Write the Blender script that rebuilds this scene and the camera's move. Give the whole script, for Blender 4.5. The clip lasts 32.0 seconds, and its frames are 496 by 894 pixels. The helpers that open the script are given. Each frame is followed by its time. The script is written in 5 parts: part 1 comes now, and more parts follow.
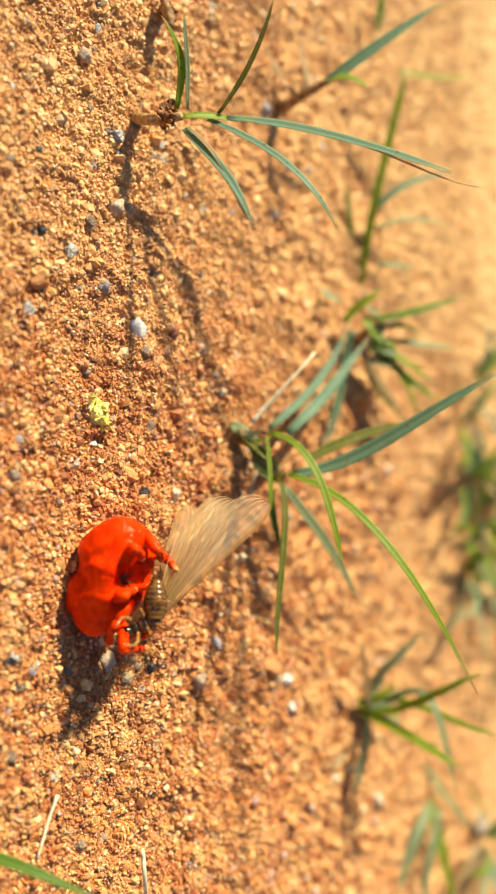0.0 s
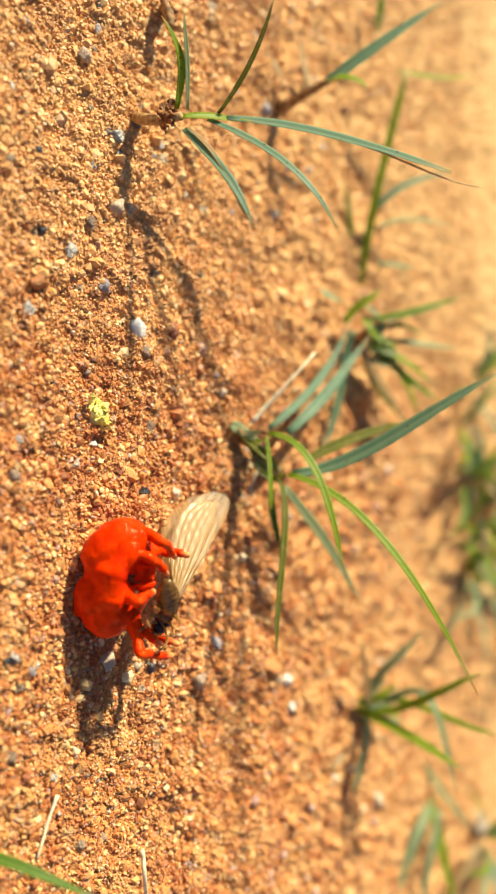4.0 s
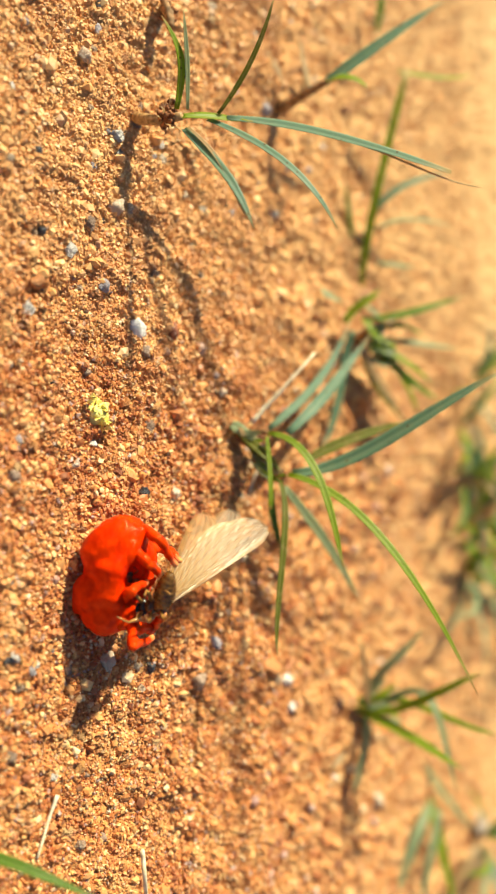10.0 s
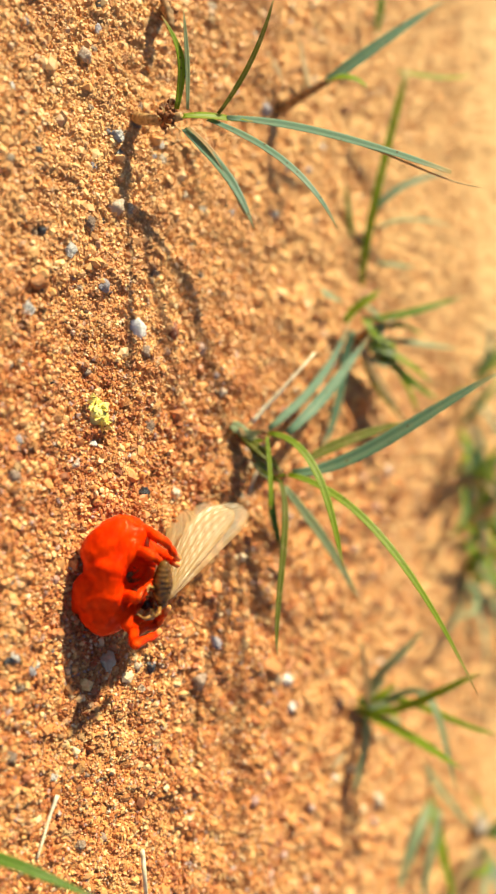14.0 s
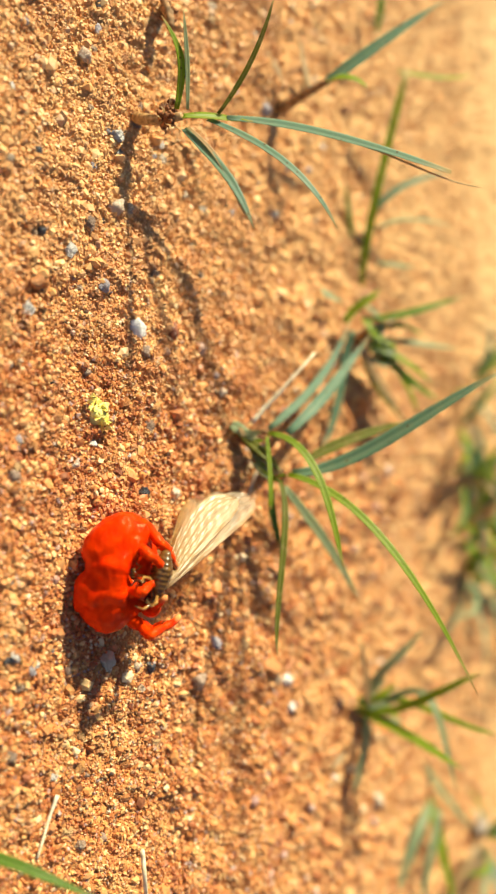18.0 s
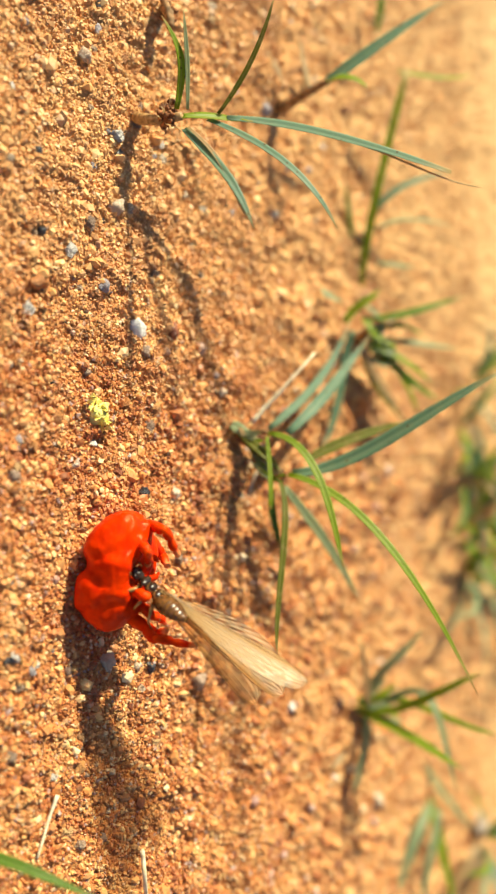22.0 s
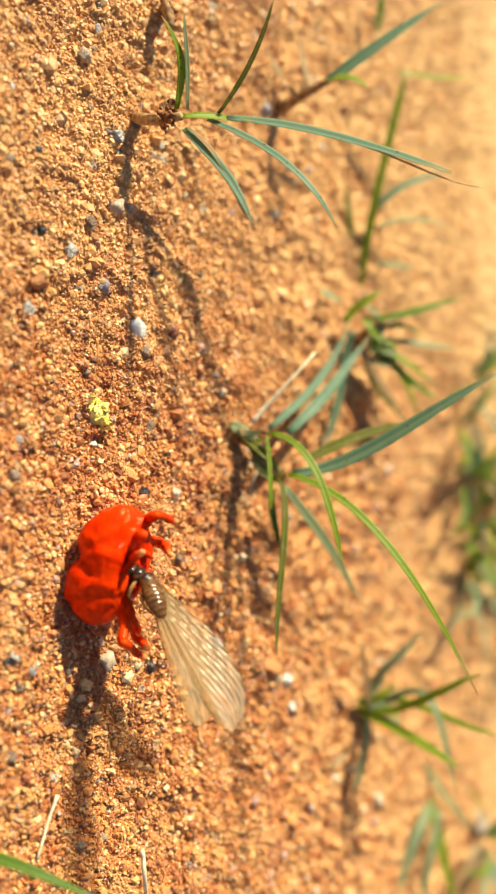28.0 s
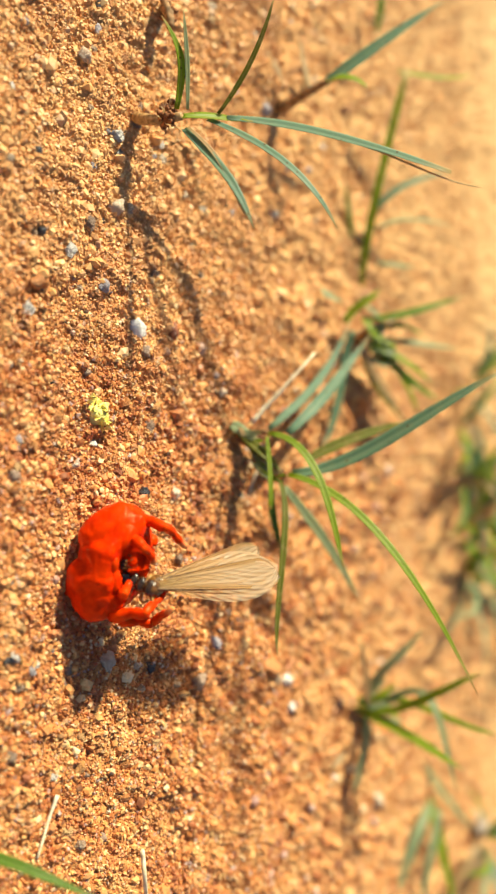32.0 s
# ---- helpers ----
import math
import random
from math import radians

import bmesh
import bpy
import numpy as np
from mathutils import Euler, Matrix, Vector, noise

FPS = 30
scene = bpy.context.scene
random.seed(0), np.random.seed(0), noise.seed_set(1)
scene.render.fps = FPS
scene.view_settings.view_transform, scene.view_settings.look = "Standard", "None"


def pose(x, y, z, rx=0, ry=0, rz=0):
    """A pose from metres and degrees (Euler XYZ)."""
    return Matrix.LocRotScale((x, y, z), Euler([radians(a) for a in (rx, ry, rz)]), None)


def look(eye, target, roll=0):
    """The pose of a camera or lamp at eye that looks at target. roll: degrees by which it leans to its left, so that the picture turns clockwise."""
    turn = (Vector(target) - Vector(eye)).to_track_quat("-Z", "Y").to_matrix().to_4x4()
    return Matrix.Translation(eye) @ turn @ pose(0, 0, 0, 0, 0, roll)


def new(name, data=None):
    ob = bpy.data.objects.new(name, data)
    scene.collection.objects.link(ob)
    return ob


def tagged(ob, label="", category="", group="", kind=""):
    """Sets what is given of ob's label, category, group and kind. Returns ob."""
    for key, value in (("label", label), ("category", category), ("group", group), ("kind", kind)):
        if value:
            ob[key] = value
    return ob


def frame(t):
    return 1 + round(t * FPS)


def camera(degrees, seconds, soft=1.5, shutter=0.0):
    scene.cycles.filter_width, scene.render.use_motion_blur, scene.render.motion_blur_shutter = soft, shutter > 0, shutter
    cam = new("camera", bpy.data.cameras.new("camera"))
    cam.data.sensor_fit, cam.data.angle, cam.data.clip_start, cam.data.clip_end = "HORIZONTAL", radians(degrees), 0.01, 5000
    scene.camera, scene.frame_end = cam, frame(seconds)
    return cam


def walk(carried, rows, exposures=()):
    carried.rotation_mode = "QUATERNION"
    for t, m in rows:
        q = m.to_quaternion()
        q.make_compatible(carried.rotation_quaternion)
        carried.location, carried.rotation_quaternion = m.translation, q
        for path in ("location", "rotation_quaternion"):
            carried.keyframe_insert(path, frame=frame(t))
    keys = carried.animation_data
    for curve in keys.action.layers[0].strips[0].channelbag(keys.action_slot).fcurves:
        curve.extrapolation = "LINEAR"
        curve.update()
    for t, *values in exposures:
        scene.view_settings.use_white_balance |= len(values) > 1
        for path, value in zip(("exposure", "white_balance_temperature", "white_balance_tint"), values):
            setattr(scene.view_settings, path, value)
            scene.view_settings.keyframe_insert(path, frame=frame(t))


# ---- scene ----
cam = camera(30.3, 32.0, soft=2.3)
cam.data.dof.use_dof = True
cam.data.dof.focus_distance = 0.0880
cam.data.dof.aperture_fstop = 20
EYE = look((0, -0.0766, 0.069), (0, 0, 0), 90)
walk(cam, [(0, EYE), (32, EYE)], exposures=[(0, 0.89), (32, 0.89)])

# ---- light ----
world = bpy.data.worlds.new("sky")
scene.world = world
world.use_nodes = True
sky = world.node_tree.nodes.new("ShaderNodeTexSky")
sky.sky_type = "NISHITA"
sky.sun_disc = False
sky.sun_elevation, sky.sun_rotation = radians(36.5), radians(-77.4)
back = world.node_tree.nodes["Background"]
back.inputs["Strength"].default_value = 0.052
world.node_tree.links.new(sky.outputs["Color"], back.inputs["Color"])
sun = new("sun", bpy.data.lights.new("sun", "SUN"))
sun.data.energy, sun.data.angle, sun.data.color = 5.0, radians(3.0), (0.96, 0.90, 0.61)
sun.matrix_world = look((-0.805, 0.18, 0.62), (0, 0, 0))

MM = 0.001


# ---- materials ----
class Shade:
    """A small node-tree writer round one Principled shader."""

    def __init__(self, name, rough=0.6, **inputs):
        self.mat = bpy.data.materials.new(name)
        self.mat.use_nodes = True
        self.tree = self.mat.node_tree
        self.bsdf = self.tree.nodes["Principled BSDF"]
        self.out = self.tree.nodes["Material Output"]
        self.bsdf.inputs["Roughness"].default_value = rough
        for key, value in inputs.items():
            self.bsdf.inputs[key.replace("_", " ")].default_value = value

    def node(self, kind, links=(), **values):
        n = self.tree.nodes.new("ShaderNode" + kind)
        for key, value in values.items():
            n.inputs[key.replace("_", " ")].default_value = value
        for key, socket in links:
            self.tree.links.new(socket, n.inputs[key])
        return n

    def place(self):
        return self.node("TexCoord").outputs["Object"]

    def noise(self, size, detail=4, rough=0.6, vector=None):
        return self.node("TexNoise", [("Vector", vector or self.place())], Scale=1 / (size * MM), Detail=detail, Roughness=rough).outputs["Fac"]

    def ramp(self, fac, *stops):
        n = self.node("ValToRGB", [("Fac", fac)])
        e = n.color_ramp.elements
        while len(e) < len(stops):
            e.new(0.5)
        for el, (at, colour) in zip(e, stops):
            el.position, el.color = at, (*colour, 1)
        return n.outputs["Color"]

    def mix(self, fac, a, b, mode="MIX"):
        n = self.tree.nodes.new("ShaderNodeMix")
        n.data_type, n.blend_type = "RGBA", mode
        for slot, v in ((0, fac), (6, a), (7, b)):
            if isinstance(v, (int, float)):
                n.inputs[slot].default_value = v
            elif isinstance(v, tuple):
                n.inputs[slot].default_value = (*v, 1)
            else:
                self.tree.links.new(v, n.inputs[slot])
        return n.outputs[2]

    def math(self, op, a, b=0.0):
        n = self.tree.nodes.new("ShaderNodeMath")
        n.operation = op
        for slot, v in ((0, a), (1, b)):
            if isinstance(v, (int, float)):
                n.inputs[slot].default_value = v
            else:
                self.tree.links.new(v, n.inputs[slot])
        return n.outputs[0]

    def colour(self, socket):
        self.tree.links.new(socket, self.bsdf.inputs["Base Color"])
        return self

    def bump(self, height, strength, depth):
        n = self.node("Bump", [("Height", height)], Strength=strength, Distance=depth * MM)
        self.tree.links.new(n.outputs["Normal"], self.bsdf.inputs["Normal"])
        return self

    def see_through(self, kind, colour, share):
        """Lets a share of the light through, straight (Transparent) or scattered (Translucent)."""
        t = self.node("Bsdf" + kind)
        m = self.node("MixShader")
        for socket, v in ((t.inputs["Color"], colour), (m.inputs[0], share)):
            if isinstance(v, (int, float)):
                socket.default_value = v
            elif isinstance(v, tuple):
                socket.default_value = (*v, 1)
            else:
                self.tree.links.new(v, socket)
        last = self.out.inputs["Surface"].links[0].from_socket
        self.tree.links.new(last, m.inputs[1])
        self.tree.links.new(t.outputs[0], m.inputs[2])
        self.tree.links.new(m.outputs[0], self.out.inputs["Surface"])
        return self


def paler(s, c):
    """Mixes in paler sand, in uneven patches: the sunward side's stronger light, put into the colour."""
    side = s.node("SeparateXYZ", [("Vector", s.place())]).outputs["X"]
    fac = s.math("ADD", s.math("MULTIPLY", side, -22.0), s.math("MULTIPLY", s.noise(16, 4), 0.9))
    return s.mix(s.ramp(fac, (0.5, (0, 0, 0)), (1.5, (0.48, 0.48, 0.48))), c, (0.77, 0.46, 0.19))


SAND = ((0.0, (0.19, 0.06, 0.018)), (0.3, (0.41, 0.145, 0.042)), (0.55, (0.57, 0.225, 0.07)), (0.8, (0.67, 0.32, 0.115)), (1.0, (0.74, 0.45, 0.22)))


def soil_material():
    s = Shade("soil", 0.9)
    fine = s.noise(0.5, 6, 0.75)
    wide = s.noise(14, 4, 0.6)
    c = s.ramp(fine, (0.28, SAND[0][1]), (0.42, SAND[1][1]), (0.52, SAND[2][1]), (0.62, SAND[3][1]), (0.76, SAND[4][1]))
    c = s.mix(s.ramp(wide, (0.42, (0, 0, 0)), (0.62, (0.55, 0.55, 0.55))), c, (0.62, 0.29, 0.10))
    # Shadow streaks behind clods, drawn out along x, painted as dark red-brown.
    drawn = s.node("VectorMath", [(0, s.place())])
    drawn.operation = "MULTIPLY"
    drawn.inputs[1].default_value = (0.3, 1.0, 1.0)
    streak_shade = s.ramp(s.noise(2.6, 4, 0.65, drawn.outputs[0]), (0.52, (0, 0, 0)), (0.66, (0.36, 0.36, 0.36)))
    c = s.mix(streak_shade, c, (0.30, 0.095, 0.032))
    # Paler tan with growing y, its border broken up by noise.
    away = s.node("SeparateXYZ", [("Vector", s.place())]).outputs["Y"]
    far_tan = s.ramp(s.math("ADD", s.math("MULTIPLY", away, 14.0), s.math("MULTIPLY", s.noise(9, 4), 0.5)), (0.15, (0, 0, 0)), (0.7, (0.70, 0.70, 0.70)))
    c = s.mix(far_tan, paler(s, c), (0.63, 0.39, 0.175))
    span = s.node("VectorMath", [(0, s.place())])
    span.operation = "LENGTH"
    plain = s.ramp(s.noise(60, 6, 0.7), (0.35, (0.50, 0.21, 0.07)), (0.65, (0.68, 0.38, 0.16)))
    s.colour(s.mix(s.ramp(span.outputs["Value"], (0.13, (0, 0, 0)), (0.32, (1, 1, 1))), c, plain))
    return s.bump(s.noise(0.35, 5, 0.7), 0.8, 0.15).mat


def grain_material():
    s = Shade("sand_grain", 0.55)
    rnd = s.node("NewGeometry").outputs["Random Per Island"]
    c = s.ramp(rnd, (0.0, (0.11, 0.030, 0.012)), (0.13, (0.33, 0.075, 0.020)), (0.28, (0.52, 0.16, 0.038)), (0.46, (0.72, 0.28, 0.066)), (0.60, (0.58, 0.17, 0.034)),
               (0.74, (0.78, 0.38, 0.105)), (0.87, (0.86, 0.56, 0.23)), (0.955, (0.86, 0.68, 0.42)), (0.970, (0.50, 0.38, 0.38)), (1.0, (0.30, 0.20, 0.22)))
    c = s.mix(0.20, c, s.ramp(s.noise(0.25, 3), (0.3, (0.35, 0.13, 0.04)), (0.7, (0.82, 0.52, 0.26))))
    c = s.mix(s.ramp(s.noise(3.2, 5, 0.7), (0.46, (0, 0, 0)), (0.62, (0.62, 0.62, 0.62))), c, (0.36, 0.085, 0.022))
    c = s.mix(s.ramp(s.noise(5, 5, 0.7), (0.50, (0, 0, 0)), (0.66, (0.40, 0.40, 0.40))), c, (0.80, 0.50, 0.20))
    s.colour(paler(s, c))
    return s.bump(s.noise(0.12, 3), 0.3, 0.03).mat


def stone_material(name, dark, mid, light, rough=0.5, clear=0.0):
    s = Shade(name, rough)
    s.bsdf.inputs["Transmission Weight"].default_value = clear
    rnd = s.node("ObjectInfo").outputs["Random"]
    base = s.ramp(rnd, (0.0, dark), (0.5, mid), (1.0, light))
    s.colour(s.mix(0.45, base, s.ramp(s.noise(0.45, 5, 0.7), (0.3, dark), (0.7, light))))
    return s.bump(s.noise(0.28, 5, 0.75), 0.9, 0.16).mat


def leaf_material(name, deep, main, vein, dry=0.15):
    """A grass blade: veins along it, a pale midrib, dry flecks."""
    s = Shade(name, 0.42)
    uv = s.node("UVMap").outputs["UV"]
    sep = s.node("SeparateXYZ", [("Vector", uv)])
    across, along = sep.outputs["X"], sep.outputs["Y"]
    stripe = s.math("SINE", s.math("MULTIPLY", across, 44.0))
    c = s.mix(s.math("MULTIPLY_ADD", stripe, 0.22), main, deep)
    mid = s.ramp(s.math("ABSOLUTE", s.math("SUBTRACT", across, 0.5)), (0.05, (1, 1, 1)), (0.13, (0, 0, 0)))
    c = s.mix(s.math("MULTIPLY", mid, 0.28), c, vein)
    edge = s.ramp(s.math("ABSOLUTE", s.math("SUBTRACT", across, 0.5)), (0.42, (0, 0, 0)), (0.5, (0.6, 0.6, 0.6)))
    c = s.mix(edge, c, vein)
    c = s.mix(s.math("MULTIPLY", s.ramp(s.noise(1.1, 4), (0.5, (0, 0, 0)), (0.75, (1, 1, 1))), dry), c, (0.55, 0.40, 0.16))
    specks = s.node("TexVoronoi", [("Vector", s.place())], Scale=1 / (0.9 * MM))
    c = s.mix(s.ramp(specks.outputs["Distance"], (0.10, (0.75, 0.75, 0.75)), (0.17, (0, 0, 0))), c, (0.16, 0.075, 0.02))
    tip = s.ramp(along, (0.86, (0, 0, 0)), (1.0, (0.9, 0.9, 0.9)))
    c = s.mix(tip, c, (0.62, 0.46, 0.22))
    s.colour(c)
    s.bump(stripe, 0.35, 0.03)
    return s.see_through("Translucent", c, 0.62).mat


def plain_material(name, low, high, size, rough=0.5, bump=0.05, **inputs):
    s = Shade(name, rough, **inputs)
    n = s.noise(size, 4)
    s.colour(s.ramp(n, (0.35, low), (0.65, high)))
    return s.bump(s.noise(size * 0.4, 4), 0.6, bump).mat


def velvet_material(name, low, high, rough=0.30, pale=None):
    """Wet-looking scarlet skin with a short pile; pale: from where along z, in millimetres, the colour fades to a pale tip."""
    s = Shade(name, rough)
    pile = s.noise(0.10, 4, 0.7)
    c = s.ramp(s.noise(2.0, 4), (0.35, low), (0.62, high))
    c = s.mix(s.math("MULTIPLY", pile, 0.18), c, (0.80, 0.06, 0.002))
    if pale:
        z = s.node("SeparateXYZ", [("Vector", s.place())]).outputs["Z"]
        ring = s.math("ADD", s.math("MULTIPLY", z, 1000.0), s.math("MULTIPLY", s.noise(0.5, 3), 0.5))
        c = s.mix(s.ramp(s.math("MULTIPLY", ring, 0.2), (pale * 0.2, (0, 0, 0)), (pale * 0.2 + 0.16, (0.75, 0.75, 0.75))), c, (0.85, 0.40, 0.14))
    s.colour(c)
    b = s.bsdf.inputs
    b["Subsurface Weight"].default_value = 0.08
    b["Specular IOR Level"].default_value = 0.14
    b["Specular Tint"].default_value = (1.0, 0.62, 0.30, 1)
    b["Subsurface Radius"].default_value = (1.0, 0.10, 0.02)
    b["Subsurface Scale"].default_value = 0.0008
    return s.bump(s.math("ADD", pile, s.math("MULTIPLY", s.noise(0.8, 2), 3.0)), 0.22, 0.08).mat


def wing_material(name, veined, main):
    """Smoky pale membrane, glossy and creased, with fine veins fanning out to its rear edge."""
    s = Shade(name, 0.30)
    s.bsdf.inputs["Specular IOR Level"].default_value = 0.9
    s.bsdf.inputs["Specular Tint"].default_value = (1.0, 0.97, 0.90, 1)
    uv = s.node("UVMap").outputs["UV"]
    sep = s.node("SeparateXYZ", [("Vector", uv)])
    across, along = sep.outputs["X"], sep.outputs["Y"]
    wob = s.math("MULTIPLY", s.noise(1.8, 3), 2.2)
    slant = s.math("ADD", s.math("SUBTRACT", s.math("MULTIPLY", along, 60.0), s.math("MULTIPLY", across, 54.0)), s.math("MULTIPLY", wob, 0.45))
    fan = s.ramp(across, (0.12, (0, 0, 0)), (0.30, (1, 1, 1)))
    ridge = s.math("MULTIPLY", s.math("SINE", slant), fan)
    line = s.ramp(ridge, (0.72, (0, 0, 0)), (0.98, (1, 1, 1)))
    stretch = s.node("CombineXYZ", [("X", s.math("MULTIPLY", across, 9.0)), ("Y", s.math("MULTIPLY", along, 4.0))])
    crease = s.node("TexNoise", [("Vector", stretch.outputs[0])], Scale=0.8, Detail=3).outputs["Fac"]
    c = s.mix(s.math("MULTIPLY", line, veined), main, (0.30, 0.17, 0.07))
    c = s.mix(s.ramp(crease, (0.4, (0, 0, 0)), (0.65, (0.35, 0.35, 0.35))), c, (0.60, 0.42, 0.20))
    c = s.mix(s.ramp(along, (0.10, (0.9, 0.9, 0.9)), (0.62, (0, 0, 0))), c, (0.58, 0.37, 0.12))
    c = s.mix(s.ramp(across, (0.04, (0.9, 0.9, 0.9)), (0.20, (0, 0, 0))), c, (0.55, 0.33, 0.11))
    s.colour(c)
    s.bump(s.math("ADD", s.math("MULTIPLY", crease, 0.8), s.math("MULTIPLY", ridge, 0.5 * veined)), 0.55, 0.26)
    s.see_through("Translucent", c, 0.40)
    return s.see_through("Transparent", (0.99, 0.88, 0.66), s.math("SUBTRACT", 0.50, s.math("MULTIPLY", line, 0.5 * veined))).mat


SOIL, GRAIN = soil_material(), grain_material()
STONES = [
    stone_material("tan_stone", (0.40, 0.19, 0.07), (0.56, 0.30, 0.12), (0.72, 0.46, 0.22)),
    stone_material("orange_stone", (0.34, 0.11, 0.03), (0.56, 0.20, 0.05), (0.72, 0.34, 0.11)),
    stone_material("red_stone", (0.16, 0.04, 0.02), (0.28, 0.07, 0.03), (0.42, 0.15, 0.07), 0.35),
    stone_material("grey_stone", (0.16, 0.09, 0.065), (0.28, 0.18, 0.13), (0.46, 0.32, 0.23), 0.4),
    stone_material("quartz", (0.50, 0.30, 0.18), (0.66, 0.48, 0.33), (0.80, 0.68, 0.55), 0.25, 0.25),
    stone_material("dark_stone", (0.02, 0.02, 0.025), (0.05, 0.05, 0.06), (0.12, 0.11, 0.12), 0.3),
    stone_material("milky_quartz", (0.60, 0.52, 0.47), (0.76, 0.70, 0.66), (0.88, 0.84, 0.82), 0.25, 0.1),
    stone_material("lilac_stone", (0.22, 0.18, 0.20), (0.36, 0.31, 0.34), (0.50, 0.45, 0.48), 0.4),
]
TEAL = leaf_material("blue_green_leaf", (0.15, 0.29, 0.18), (0.24, 0.40, 0.27), (0.48, 0.56, 0.38))
MINT = leaf_material("mint_leaf", (0.17, 0.31, 0.21), (0.28, 0.44, 0.32), (0.48, 0.58, 0.45))
GREEN = leaf_material("green_leaf", (0.10, 0.22, 0.014), (0.20, 0.36, 0.03), (0.42, 0.47, 0.13))
LIME = leaf_material("yellow_green_leaf", (0.20, 0.32, 0.012), (0.36, 0.48, 0.02), (0.58, 0.58, 0.14))
OLIVE = leaf_material("olive_leaf", (0.16, 0.17, 0.02), (0.30, 0.33, 0.05), (0.46, 0.42, 0.14), 0.5)
PALE = leaf_material("pale_leaf", (0.30, 0.40, 0.22), (0.46, 0.54, 0.33), (0.62, 0.64, 0.45), 0.4)
STRAW = leaf_material("straw", (0.46, 0.30, 0.14), (0.66, 0.50, 0.29), (0.76, 0.64, 0.44), 0.4)
BRACT = plain_material("brown_bract", (0.16, 0.07, 0.02), (0.56, 0.34, 0.13), 0.6, 0.6, 0.06)
CRUMB = plain_material("root_earth", (0.10, 0.030, 0.010), (0.42, 0.15, 0.045), 0.35, 0.85, 0.12)
STALK = plain_material("dry_stalk", (0.66, 0.50, 0.30), (0.85, 0.75, 0.56), 0.7, 0.55, 0.04)
SHEATH = plain_material("dry_sheath", (0.10, 0.045, 0.015), (0.40, 0.22, 0.09), 0.8, 0.8, 0.12)
VELVET = velvet_material("red_velvet", (0.50, 0.009, 0.0003), (0.82, 0.038, 0.0006), 0.24)
LIMB = velvet_material("red_limb", (0.56, 0.014, 0.0005), (0.78, 0.05, 0.002), 0.22)
SHINS = {length: velvet_material("red_shin", (0.52, 0.014, 0.001), (0.76, 0.06, 0.003), 0.24, pale=0.76 * length) for length in (2.6, 3.2, 3.4, 3.6, 4.4)}
FOREWING = wing_material("wing_membrane", 0.60, (0.68, 0.57, 0.43))
HINDWING = wing_material("hindwing_membrane", 0.12, (0.66, 0.50, 0.30))
VEIN = plain_material("wing_vein", (0.12, 0.055, 0.018), (0.30, 0.16, 0.055), 0.6, 0.5, 0.02)
CHITIN = plain_material("dark_chitin", (0.012, 0.007, 0.005), (0.045, 0.022, 0.012), 0.5, 0.24, 0.02)
AMBER = plain_material("amber_chitin", (0.20, 0.085, 0.018), (0.48, 0.25, 0.07), 0.5, 0.22, 0.03)
BELLY = plain_material("belly_chitin", (0.035, 0.015, 0.005), (0.24, 0.11, 0.022), 0.9, 0.16, 0.03)
BROWN = plain_material("brown_chitin", (0.045, 0.018, 0.006), (0.20, 0.082, 0.022), 0.4, 0.2, 0.03)


# ---- shapes ----
def part(name, bm, material, parent, label="", smooth=True):
    """Links a bmesh, drawn in millimetres, as one mesh object under a thing or a part."""
    mesh = bpy.data.meshes.new(name)
    bmesh.ops.scale(bm, vec=(MM, MM, MM), verts=bm.verts)
    bmesh.ops.recalc_face_normals(bm, faces=bm.faces)
    for f in bm.faces:
        f.smooth = smooth
    bm.to_mesh(mesh)
    bm.free()
    mesh.materials.append(material)
    ob = new(name, mesh)
    ob.parent = parent
    if label:
        tagged(ob, label)
    return ob


def thing(name, x, y, z, label, category, group=""):
    ob = new(name)
    ob.empty_display_size = 0.002
    ob.matrix_basis = pose(x * MM, y * MM, z * MM)
    return tagged(ob, label, category, group)


def along(points, t):
    """The cubic through four points at t = 0, 1/3, 2/3 and 1."""
    a, b, c, d = (Vector(p) for p in points)
    u = 3 * t
    return (-(u - 1) * (u - 2) * (u - 3) / 6 * a + u * (u - 2) * (u - 3) / 2 * b
            - u * (u - 1) * (u - 3) / 2 * c + u * (u - 1) * (u - 2) / 6 * d)


def tube(bm, points, radii, sides=8, cap=True):
    """A round tube through points with a radius at each, closed at its ends."""
    rings, pts = [], [Vector(p) for p in points]
    side = None
    for i, p in enumerate(pts):
        t = (pts[min(i + 1, len(pts) - 1)] - pts[max(i - 1, 0)]).normalized()
        if side is None:
            side = t.orthogonal().normalized()
        side = (side - t * side.dot(t)).normalized()
        up = t.cross(side)
        rings.append([bm.verts.new(p + radii[i] * (math.cos(a) * side + math.sin(a) * up)) for a in (math.tau * k / sides for k in range(sides))])
    for r, q in zip(rings, rings[1:]):
        for k in range(sides):
            bm.faces.new((r[k], r[(k + 1) % sides], q[(k + 1) % sides], q[k]))
    if cap:
        bm.faces.new(rings[0])
        bm.faces.new(rings[-1])
    return bm


def blob(bm, centre, size, turn=None, level=2, rough=0.0, seed=0):
    """A rounded lump: an ellipsoid with an uneven skin."""
    made = bmesh.ops.create_icosphere(bm, subdivisions=level, radius=1.0)["verts"]
    for v in made:
        k = 1 + rough * noise.noise(v.co * 1.7 + Vector((seed * 3.1, seed, 0)))
        p = Vector((v.co.x * size[0], v.co.y * size[1], v.co.z * size[2])) * k
        v.co = Vector(centre) + (turn @ p if turn else p)
    return bm


rng = random.Random(7)


